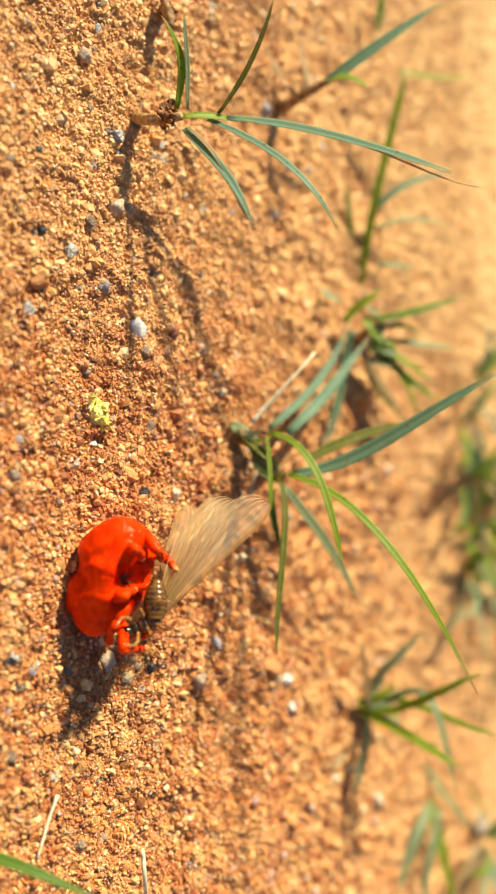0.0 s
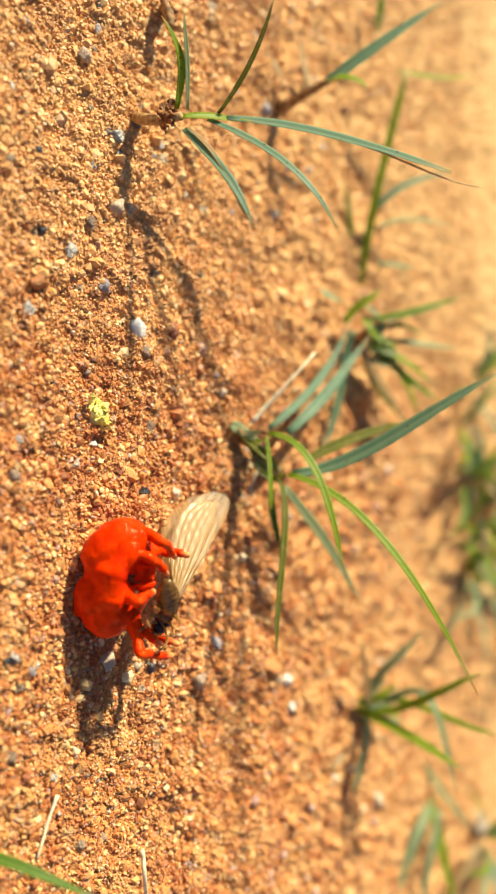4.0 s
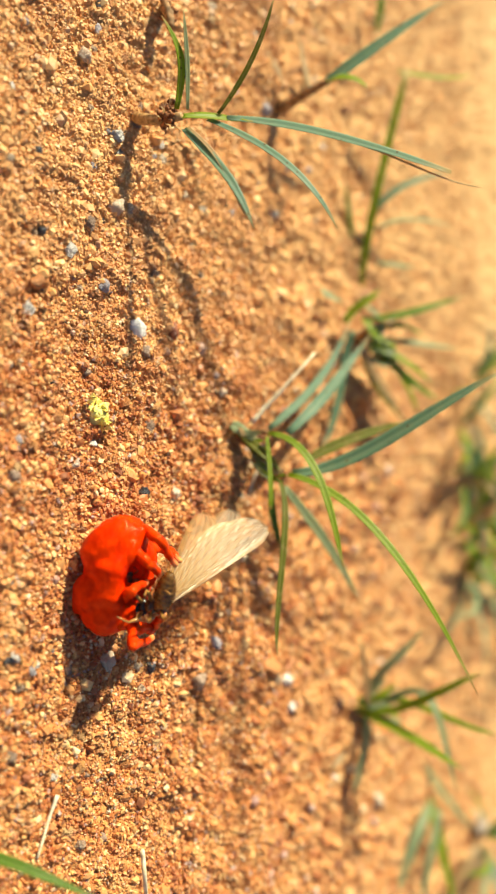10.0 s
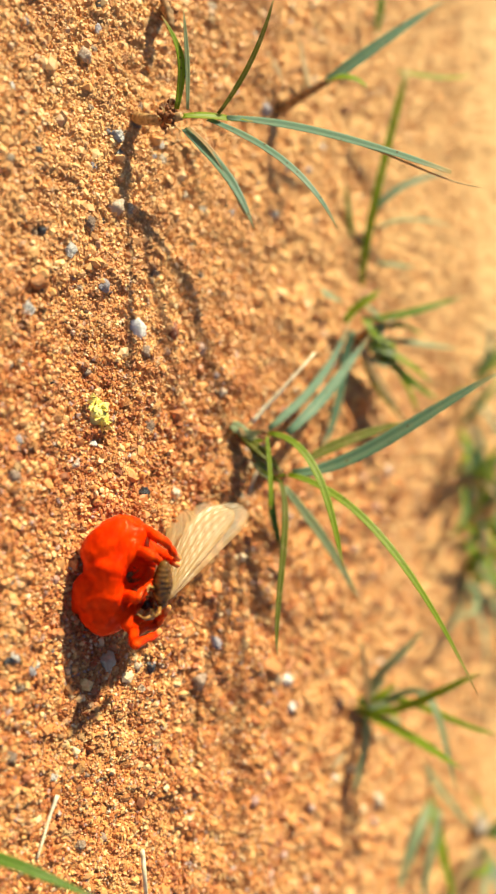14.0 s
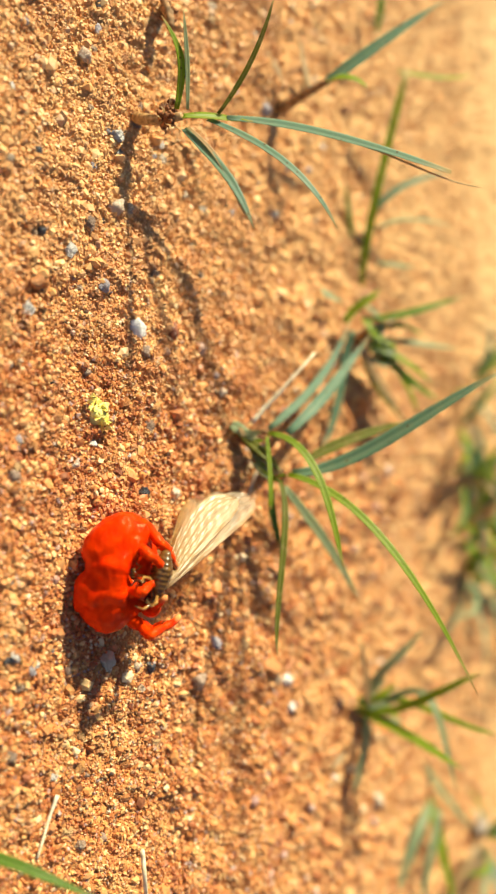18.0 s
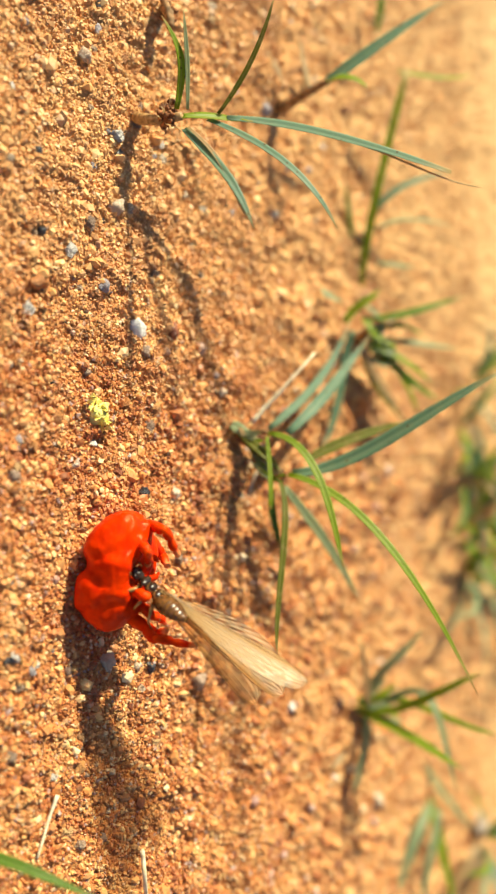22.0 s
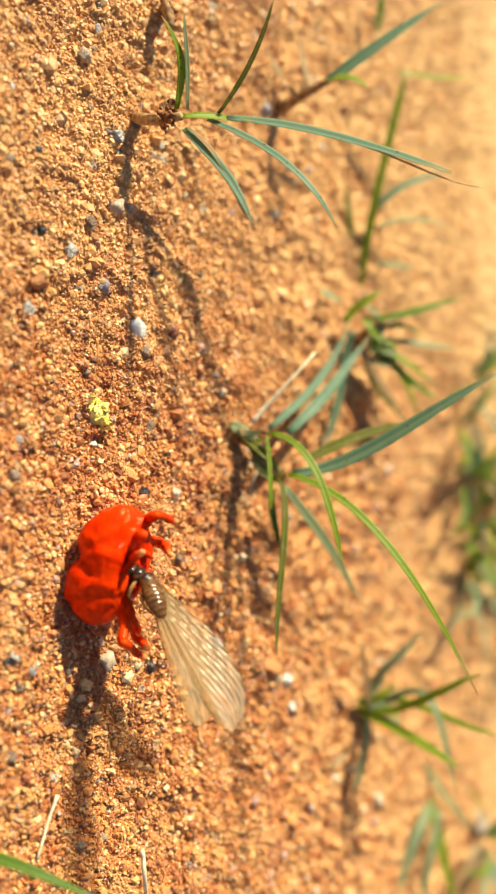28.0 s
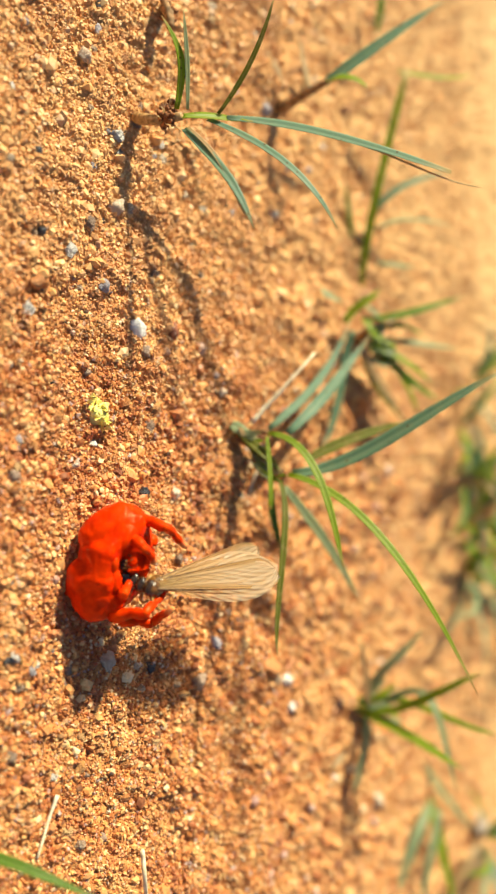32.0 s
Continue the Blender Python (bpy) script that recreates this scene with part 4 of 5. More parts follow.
def wing_point(t, u, side, pleat=1.0):
    f, r = wing_edge(t)
    x = f - (f + r) * u
    z = pleat * (0.045 * math.sin(u * 34 + 3 * t + 2 * math.sin(5 * t)) * min(1, t * 3) * (0.45 + u) * (1 - 0.55 * t) + 0.35 * t * t * (u - 0.3) + 0.35 * math.sin(t * 2.6) * (0.5 - u))
    return Vector((side * x, WING_LENGTH * t, z))


def build_wing(termite, side, name, short=1.0):
    bm = bmesh.new()
    uv = bm.loops.layers.uv.new("UVMap")
    nt, nu = 44, 44
    grid = [[bm.verts.new(wing_point(i / nt, j / nu, side) * short) for j in range(nu + 1)] for i in range(nt + 1)]
    for i in range(nt):
        for j in range(nu):
            f = bm.faces.new((grid[i][j], grid[i][j + 1], grid[i + 1][j + 1], grid[i + 1][j]))
            for loop, (a, b) in zip(f.loops, ((i, j), (i, j + 1), (i + 1, j + 1), (i + 1, j))):
                loop[uv].uv = (b / nu, a / nt)
    wing = part(name, bm, FOREWING if name == "forewing" else HINDWING, termite)
    for u, thick, end in ((0.0, 0.075, 0.97), (0.06, 0.045, 0.95), (0.16, 0.03, 0.95), (0.3, 0.03, 0.95), (0.48, 0.028, 0.9), (0.68, 0.026, 0.8), (0.86, 0.024, 0.6)):
        ts = [0.01 + (end - 0.01) * k / 16 for k in range(17)]
        bm = tube(bmesh.new(), [wing_point(t, u, side) * short for t in ts], [thick * (1 - 0.7 * t) for t in ts], 5)
        part("vein", bm, VEIN, wing, "raised brown vein")
    return wing


def build_termite():
    termite = thing("termite", 14, -18, 9, "winged brown termite with long smoky wings held by the mite", "termite")
    bm = bmesh.new()
    blob(bm, (0, -2.55, -0.45), (0.64, 0.72, 0.52), level=3, rough=0.08)
    head = part("head", bm, CHITIN, termite, "glossy black round head")
    for side in (-1, 1):
        bm = bmesh.new()
        blob(bm, (side * 0.52, -2.6, -0.4), (0.2, 0.24, 0.22), level=2)
        part("eye", bm, CHITIN, head)
        bm = bmesh.new()
        pts = [Vector((side * (0.45 + 0.75 * t), -3.1 - 0.35 * t + 0.6 * t * t, -0.45 + 0.45 * t - 0.3 * t * t)) for t in (k / 24 for k in range(25))]
        tube(bm, pts, [0.075 if k % 2 else 0.05 for k in range(25)], 6)
        part("antenna", bm, BROWN, head)
        bm = bmesh.new()
        tube(bm, [(side * 0.3, -3.2, -0.6), (side * 0.25, -3.5, -0.7), (side * 0.05, -3.65, -0.75)], [0.16, 0.13, 0.05], 6)
        part("jaw", bm, AMBER, head)
    bm = bmesh.new()
    blob(bm, (0, -1.55, -0.3), (0.85, 0.42, 0.38), level=3)
    part("pronotum", bm, CHITIN, termite)
    bm = bmesh.new()
    blob(bm, (0, -0.75, -0.42), (0.75, 0.6, 0.5), level=3)
    blob(bm, (0, 0.2, -0.42), (0.8, 0.7, 0.52), level=3)
    part("thorax", bm, BROWN, termite, "amber-brown thorax")
    for y, size in ((-0.75, 0.66), (0.15, 0.72)):
        part("back_plate", blob(bmesh.new(), (0, y, -0.16), (size, 0.44, 0.34), level=3), CHITIN, termite, "glossy black back plate")
    girth = lambda v: 1.00 * math.sin(math.pi * (0.22 + 0.70 * v)) + 0.08
    bm = bmesh.new()
    steps = [k / 32 for k in range(33)]
    tube(bm, [(0, 3.7 * v, 0) for v in steps], [girth(v) * (0.97 + 0.05 * math.sin(v * 8 * math.tau)) * (0.35 if v in (0, 1) else 1) for v in steps], 18)
    for v in bm.verts:
        v.co.z *= 0.8
    belly = part("abdomen", bm, BELLY, termite, "brown tapering abdomen with paler rings")
    for k in range(8):
        bm = bmesh.new()
        ring = [(k + q) / 8 for q in (0.12, 0.35, 0.6, 0.85)]
        tube(bm, [(0, 3.7 * v, 0) for v in ring], [girth(v) + (0.03 if 0.2 < v * 8 - k < 0.8 else 0.0) for v in ring], 18, cap=False)
        bmesh.ops.delete(bm, geom=[v for v in bm.verts if v.co.z < -0.35 * girth((k + 0.5) / 8)], context="VERTS")
        for v in bm.verts:
            v.co.z *= 0.8
        part("abdomen_plate", bm, BROWN, belly, "dark shiny plate")
    for side in (-1, 1):
        for y, reach in ((-1.5, -0.9), (-0.6, 0.1), (0.3, 1.0)):
            bm = bmesh.new()
            a = Vector((side * 0.45, y, -0.75))
            pts = [a, a + Vector((side * 0.7, reach * 0.4, -0.55)), a + Vector((side * 0.9, reach * 0.9, -1.35)), a + Vector((side * 0.55, reach * 1.5, -1.9)), a + Vector((side * 0.35, reach * 1.8, -2.1))]
            tube(bm, pts, [0.17, 0.19, 0.12, 0.09, 0.05], 7)
            part("leg", bm, AMBER, termite, "thin amber leg")
    return termite, belly


BELLY_ROOT = Vector((0, 0.3, -0.6))
termite, belly = build_termite()
fore_right, fore_left = (build_wing(termite, s, "forewing") for s in (1, -1))
hind_right, hind_left = (build_wing(termite, s, "hindwing", 0.9) for s in (1, -1))

# ---- the ground and its grains ----
ground = build_ground()
scatter_grains(ground)
scatter_pebbles(ground)


# ---- what moves ----
def move_leg(i, thigh_ways, shin_ways):
    """Keys one leg of the mite from the ways in which its thigh and its shin point, with a slow kneading between."""
    leg, shin = mite_legs[i]
    root, thigh, _ = LEGS[i]
    r = random.Random(90 + i)
    up, upper, lower = Vector((0, 0, 1)), [], []
    steps = []
    for (t, *a), (_, *b) in zip(thigh_ways, shin_ways):
        a, b = Vector(a).normalized(), Vector(b).normalized()
        if steps and t - steps[-1][0] > 1.4:
            t0, a0, b0 = steps[-1]
            n = int((t - t0) / 0.7)
            for k in range(1, n):
                shake = lambda: Vector((r.uniform(-1, 1), r.uniform(-1, 1), r.uniform(-1, 1))) * 0.13
                steps.append((round(t0 + (t - t0) * k / n, 2), (a0.lerp(a, k / n) + shake()).normalized(), (b0.lerp(b, k / n) + shake()).normalized()))
        steps.append((t, a, b))
    for t, a, b in steps:
        q, w = up.rotation_difference(a), up.rotation_difference(b)
        upper.append((t, Matrix.LocRotScale(Vector(root) * MM, q, None)))
        lower.append((t, Matrix.LocRotScale((0, 0, thigh * MM), q.inverted() @ w, None)))
    walk(leg, upper)
    walk(shin, lower)


def turned(way, up):
    """The turn that lays y along way and z as near to up as it can."""
    y = Vector(way).normalized()
    z = Vector(up)
    z = (z - y * z.dot(y)).normalized()
    return Matrix((y.cross(z), y, z)).transposed()


def midway(rows):
    """The rows with one more between any two that turn far from each other."""
    full = rows[:1]
    for t, m in rows[1:]:
        t0, m0 = full[-1]
        if m0.to_quaternion().rotation_difference(m.to_quaternion()).angle > 1.2:
            full.append((round((t0 + t) / 2, 2), m0.lerp(m, 0.5)))
        full.append((t, m))
    return full


def stances(spots, ways, ups):
    """Poses of the termite from its places in millimetres and the ways that its tail and its back point."""
    return midway([(t, Matrix.Translation(Vector(p) * MM) @ turned(way, up).to_4x4()) for (t, *p), (_, *way), (_, *up) in zip(spots, ways, ups)])


def spread(lift, ways, faces, turn=0):
    """Poses of one wing on the termite from the ways that it and its upper face point; turn: degrees from its pair."""
    return midway([(t, Matrix.Translation((0, 0, lift * MM)) @ turned(way, face).to_4x4() @ pose(0, 0, 0, 0, 0, turn)) for (t, *way), (_, *face) in zip(ways, faces)])


def motions():
    walk(mite, [
        (0, pose(0.0118, -0.0218, 0.0031, 10, 0, -4)),
        (1, pose(0.0118, -0.0218, 0.0031, 9, 0, -2)),
        (3, pose(0.0120, -0.0214, 0.0031, 6, 0, 2)),
        (6, pose(0.0117, -0.0210, 0.0031, 2, 0, 6)),
        (9, pose(0.0117, -0.0212, 0.0031, 4, 0, 4)),
        (13, pose(0.0117, -0.0213, 0.0031, 4, 0, 2)),
        (17, pose(0.0115, -0.0213, 0.0031, 0, 0, 3)),
        (18.6, pose(0.0114, -0.0210, 0.0031, -5, 0, 4)),
        (20, pose(0.0114, -0.0209, 0.0031, -6, 0, 3)),
        (23, pose(0.0112, -0.0210, 0.0031, -6, 0, 2)),
        (25.5, pose(0.0109, -0.0211, 0.0031, -4, 0, 1)),
        (28, pose(0.0107, -0.0218, 0.0031, -2, 0, -4)),
        (29.3, pose(0.0106, -0.0216, 0.0031, 4, 0, -4)),
        (30.5, pose(0.0105, -0.0218, 0.0031, 8, 0, -6)),
        (32, pose(0.0105, -0.0218, 0.0031, 10, 0, -6)),
    ])
    # the legs
    thigh = [
        (0, 0.56, 0.14, 0.82), (3, -0.06, 0.03, 1), (6, 0.74, 0.42, 0.53), (8, 0.22, -0.03, 0.98), (10, 0.19, -0.17, 0.97),
        (13, 0.22, -0.06, 0.97), (17, 0.15, -0.11, 0.98), (18.4, 0.7, 0.03, 0.71), (19, 0.45, -0.32, 0.83), (20, 0.71, 0.25, 0.66),
        (22, 0.06, -0.24, 0.97), (23.6, 0.1, -0.23, 0.97), (24, -0.69, -0.47, 0.55), (24.4, 0.12, -0.21, 0.97), (28, -0.3, -0.32, 0.9),
        (29, 0.44, -0.01, 0.9), (30, 0.58, 0.34, 0.74), (31, 0.2, 0.1, 0.98), (32, 0.18, 0.33, 0.93),
    ]
    shin = [
        (0, 0.3, 0.64, -0.71), (3, 0.55, 0.77, -0.33), (6, 0.8, 0.59, -0.14), (8, 0.81, 0.58, -0.07), (10, 0.79, 0.61, 0.02),
        (13, 0.56, 0.81, -0.15), (17, 0.74, 0.67, -0.02), (18.4, 0.75, 0.65, -0.09), (19, 0.95, 0.31, 0.01), (20, 0.7, 0.68, -0.2),
        (22, 0.77, 0.64, 0), (23.6, 0.54, 0.83, -0.15), (24, -0.11, 0.99, -0.13), (24.4, 0.47, 0.84, -0.28), (28, 0.14, 0.97, -0.18),
        (29, -0.02, 0.92, -0.4), (30, 0.36, 0.82, -0.45), (31, 0.72, 0.6, -0.34), (32, 0.47, 0.86, -0.19),
    ]
    move_leg(0, thigh, shin)
    thigh = [
        (0, -0.23, -0.27, 0.94), (3, 0.35, 0.73, 0.59), (6, 0.32, 0.69, 0.65), (8, 0.61, 0, 0.79), (10, 0.63, 0.28, 0.73),
        (13, 0.31, 0.32, 0.9), (17, -0.09, -0.17, 0.98), (18.4, 0.38, -0.17, 0.91), (19, 0, -0.58, 0.82), (20, 0.4, -0.08, 0.91),
        (22, 0.12, -0.47, 0.88), (24, -0.21, -0.56, 0.8), (28, -0.29, -0.25, 0.92), (29, 0.24, 0.37, 0.9), (30, 0.39, 0.24, 0.89),
        (31, 0.34, -0.19, 0.92), (32, 0.4, 0.21, 0.89),
    ]
    shin = [
        (0, 0.45, 0.71, -0.55), (3, 0.67, 0.72, -0.17), (6, 0.6, 0.66, -0.45), (8, 0.53, 0.83, -0.19), (10, 0.58, 0.77, -0.27),
        (13, 0.36, 0.92, -0.14), (17, 0.59, 0.54, -0.6), (18.4, 0.7, 0.68, 0.23), (19, 0.59, 0.65, -0.48), (20, 0.8, 0.53, -0.28),
        (22, 0.67, 0.57, -0.47), (24, 0.41, 0.71, -0.58), (28, 0.1, 0.6, -0.79), (29, 0.53, 0.79, -0.32), (30, 0.2, 0.84, -0.51),
        (31, 0.49, 0.63, -0.6), (32, 0.54, 0.77, -0.33),
    ]
    move_leg(1, thigh, shin)
    thigh = [
        (0, 0.23, 0.95, -0.21), (3, 0.26, 0.97, -0.02), (6, 0.48, 0.85, 0.24), (8, 0.11, 0.94, -0.34), (10, 0.2, 0.97, -0.16),
        (13, 0.73, 0.63, 0.28), (17, 0.12, 0.99, -0.12), (18.4, 0.33, 0.94, -0.05), (19, 0.13, 0.93, -0.33), (20, 0.65, 0.41, 0.64),
        (22, 0.67, 0.72, -0.17), (24, 0.7, 0.71, -0.08), (28, 0.16, 0.98, -0.09), (29, 0.37, 0.7, -0.61), (30, 0.16, 0.65, -0.74),
        (31, -0.07, 0.62, -0.78), (32, 0.15, 0.47, -0.87),
    ]
    shin = [
        (0, 0.39, -0.03, 0.92), (3, -0.13, 0.14, 0.98), (6, 0.28, -0.15, 0.95), (8, 0.37, -0.05, 0.93), (10, 0.35, -0.1, 0.93),
        (13, 0.18, -0.37, 0.91), (17, 0.26, -0.25, 0.93), (18.4, 0.62, -0.31, 0.72), (19, 0.33, -0.56, 0.76), (20, 0.46, -0.13, 0.88),
        (22, 0.27, -0.53, 0.8), (24, 0.63, -0.36, 0.69), (28, 0.35, -0.37, 0.86), (29, 0.12, -0.44, 0.89), (30, -0.07, -0.25, 0.97),
        (31, 0.45, -0.09, 0.89), (32, 0.11, -0.42, 0.9),
    ]
    move_leg(2, thigh, shin)
    thigh = [
        (0, -0.1, -0.16, 0.98), (3, 0, -0.25, 0.97), (6, 0.01, 0, 1), (8, -0.17, -0.26, 0.95), (10, -0.32, -0.26, 0.91),
        (13, 0.03, -0.11, 0.99), (17, 0.17, -0.04, 0.98), (18.4, -0.18, -0.13, 0.98), (19, -0.07, 0.07, 1), (20, 0.21, 0.62, 0.76),
        (22, 0.19, -0.07, 0.98), (24, -0.32, -0.22, 0.92), (28, -0.93, 0.31, 0.2), (29, 0.46, 0.65, 0.6), (30, -0.61, -0.23, 0.76),
        (31, -0.92, -0.38, -0.03), (32, -0.94, -0.28, 0.21),
    ]
    shin = [
        (0, -0.15, 0.75, -0.64), (3, 0.02, 0.91, -0.42), (6, -0.15, 0.91, -0.39), (8, -0.16, 0.86, -0.48), (10, -0.12, 0.89, -0.43),
        (13, -0.38, 0.88, -0.29), (17, -0.4, 0.91, -0.04), (18.4, -0.22, 0.95, -0.24), (19, -0.39, 0.79, -0.47), (20, -0.7, -0.11, 0.71),
        (22, -0, 0.78, -0.63), (24, 0.33, 0.78, -0.53), (28, -0.39, -0.32, 0.86), (29, -0.51, 0.67, 0.54), (30, -0.41, 0.56, -0.72),
        (31, -0.19, 0.64, -0.74), (32, -0.04, 0.69, -0.73),
    ]
    move_leg(3, thigh, shin)
    thigh = [
        (0, 0.87, -0.47, -0.1), (3, 0.97, -0.22, 0.12), (6, 0.45, 0.61, 0.66), (8, 0.8, -0.58, -0.17), (10, 0.81, -0.57, -0.16),
        (13, 0.91, -0.41, -0.05), (17, 0.76, -0.34, 0.55), (18.4, 0.23, 0.64, 0.74), (19, -0.11, 0.38, 0.92), (20, 0.5, 0.49, 0.71),
        (22, 0.62, 0.42, 0.66), (24, 0.35, 0.1, 0.93), (28, 0.94, 0.14, 0.32), (29, 0.55, 0.27, 0.79), (30, -0.45, 0.58, 0.68),
        (31, -0.27, -0.02, 0.96), (32, -0.2, -0.42, 0.88),
    ]
    shin = [
        (0, 0.73, 0.23, -0.64), (3, 0.92, 0.37, 0.12), (6, -0.61, 0.08, 0.79), (8, 0.6, 0.7, -0.39), (10, 0.28, 0.84, -0.47),
        (13, -0.18, 0.98, -0.05), (17, -0.63, 0.66, 0.42), (18.4, -0.68, -0.18, 0.71), (19, 0.11, 0.98, -0.18), (20, -0.11, 0.97, 0.2),
        (22, 0.44, 0.89, -0.11), (24, 0.38, 0.92, -0.07), (28, 0.68, 0.7, -0.22), (29, 0.12, 0.99, -0.07), (30, 0.06, 0.96, -0.26),
        (31, -0.31, 0.76, -0.56), (32, -0.49, 0.68, -0.54),
    ]
    move_leg(4, thigh, shin)
    thigh = [
        (0, 0.54, -0.32, 0.78), (3, 0.86, -0.1, 0.5), (6, 0.27, -0.26, 0.93), (8, 0.6, -0.54, 0.59), (10, 0.46, -0.55, 0.7),
        (13, 0.42, -0.46, 0.78), (17, 0.45, -0.36, 0.82), (18.4, 0.14, -0.22, 0.96), (19, -0.05, -0.23, 0.97), (20, 0.61, -0.13, 0.78),
        (22, 0.48, -0.08, 0.87), (24, 0.39, -0.46, 0.8), (28, 0.74, -0.47, 0.49), (29, 0.48, 0.35, 0.8), (30, 0.01, 0.67, 0.75),
        (31, -0.18, 0.39, 0.9), (32, -0.18, 0.43, 0.89),
    ]
    shin = [
        (0, 0.05, 0.87, -0.5), (3, 0.1, 0.84, -0.53), (6, 0.06, 0.87, 0.49), (8, 0.07, 0.89, -0.46), (10, 0.03, 0.89, -0.46),
        (13, -0.1, 0.88, -0.46), (17, 0.08, 0.96, -0.27), (18.4, -0.33, 0.94, -0.07), (19, 0.1, 0.94, -0.33), (20, -0.06, 0.99, 0.16),
        (22, 0.23, 0.85, 0.48), (24, -0.36, 0.75, 0.55), (28, 0.42, 0.88, -0.2), (29, -0.73, 0.56, 0.39), (30, -0.86, 0.42, 0.28),
        (31, -0.6, 0.7, -0.39), (32, -0.53, 0.75, -0.41),
    ]
    move_leg(5, thigh, shin)
    thigh = [
        (0, 0.19, 0.91, -0.36), (3, 0.44, 0.78, -0.45), (6, 0.59, 0.71, 0.38), (8, 0.21, 0.93, -0.29), (10, 0.29, 0.91, -0.31),
        (13, 0.03, 0.97, -0.26), (17, 0.06, 0.96, 0.29), (18.4, 0.6, 0.74, -0.3), (19, -0.6, 0.62, 0.5), (20, 0.68, 0.61, 0.4),
        (22, 0.62, 0.68, 0.39), (24, 0.77, 0.55, -0.31), (28, 0.85, 0.51, 0.1), (29, 0.24, 0.93, -0.29), (30, -0.15, 0.99, -0.07),
        (31, 0.08, 0.82, 0.57), (32, 0.08, 0.83, 0.55),
    ]
    shin = [
        (0, -0.37, -0.1, 0.92), (3, 0.03, -0.06, 1), (6, -0.15, 0.13, 0.98), (8, -0.59, -0.19, 0.79), (10, -0.62, -0.15, 0.77),
        (13, -0.64, -0.11, 0.76), (17, -0.73, -0.19, 0.65), (18.4, -0.41, -0.21, 0.89), (19, -0.69, 0.57, 0.45), (20, -0.56, -0.05, 0.83),
        (22, -0.39, -0.52, 0.76), (24, -0.16, 0.02, 0.99), (28, 0.02, -0.47, 0.88), (29, -0.18, -0.22, 0.96), (30, -0.45, 0.04, 0.89),
        (31, -0.54, 0.06, 0.84), (32, -0.54, 0.07, 0.84),
    ]
    move_leg(6, thigh, shin)
    # the termite
    spots = [
        (0, 15.94, -20.25, 6.32), (1.6, 15.88, -19.85, 6.63), (3, 15.72, -19.03, 7.22), (6, 13.15, -18.64, 7.21), (8, 14.37, -19.36, 6.56),
        (10, 14.64, -19.41, 6.61), (13, 14.08, -19.26, 6.86), (17, 13.8, -19.07, 7.07), (18.4, 12.87, -19.31, 6.51), (19, 13.06, -18.46, 7.38),
        (19.5, 13.56, -18.24, 7.59), (20, 13.68, -18.73, 7), (22, 13.16, -20.13, 7.32), (24, 12.22, -20.58, 6.9), (25.4, 12.21, -20.81, 6.7),
        (27.6, 11.84, -21.32, 6.8), (28, 11.47, -21.34, 6.9), (28.6, 11.12, -20.91, 7.27), (29, 10.08, -20.47, 7.99), (30, 9.78, -20.71, 7.81),
        (31, 10.43, -20.65, 7.96), (31.6, 11.7, -21.16, 7.39), (32, 12.52, -21.44, 7.09),
    ]
    ways = [
        (0, -0.39, 0.75, 0.53), (1.6, -0.56, 0.29, 0.77), (3, -0.76, -0.07, 0.65), (6, -0.6, -0.12, 0.79), (8, -0.24, 0.28, 0.93),
        (10, -0.1, 0.47, 0.88), (13, -0.24, -0.13, 0.96), (17, -0.35, -0.23, 0.91), (18.4, -0.29, -0.24, 0.93), (19, 0.29, 0.13, 0.95),
        (19.5, 0.49, 0.6, 0.63), (20, 0.61, 0.53, 0.59), (22, 0.73, 0.44, 0.52), (24, 0.56, 0.1, 0.82), (25.4, 0.63, 0.31, 0.71),
        (27.6, 0.48, 0.18, 0.86), (28, 0.4, 0.2, 0.9), (28.6, 0.27, 0.41, 0.87), (29, -0.19, 0.76, 0.62), (30, -0.11, 0.6, 0.8),
        (31, 0.22, 0.72, 0.65), (31.6, 0.26, 0.71, 0.65), (32, 0.28, 0.37, 0.88),
    ]
    ups = [
        (0, 0.21, 0.64, -0.74), (1.6, -0.09, 0.91, -0.4), (3, -0.43, 0.8, -0.42), (6, -0.44, 0.88, -0.2), (8, 0.09, 0.96, -0.27),
        (10, 0.19, 0.87, -0.45), (13, 0.02, 0.99, 0.13), (17, -0.23, 0.96, 0.15), (18.4, -0.12, 0.97, 0.21), (19, -0.93, -0.2, 0.31),
        (19.5, -0.82, 0.08, 0.56), (20, -0.74, 0.12, 0.66), (22, -0.62, 0.13, 0.77), (24, -0.8, -0.19, 0.57), (25.4, -0.73, -0.06, 0.68),
        (27.6, -0.85, -0.16, 0.51), (28, -0.89, -0.17, 0.43), (28.6, -0.65, -0.59, 0.48), (29, -0.31, -0.65, 0.7), (30, -0.28, -0.79, 0.55),
        (31, -0.26, -0.6, 0.75), (31.6, -0.25, -0.6, 0.76), (32, -0.36, -0.81, 0.46),
    ]
    walk(termite, stances(spots, ways, ups))
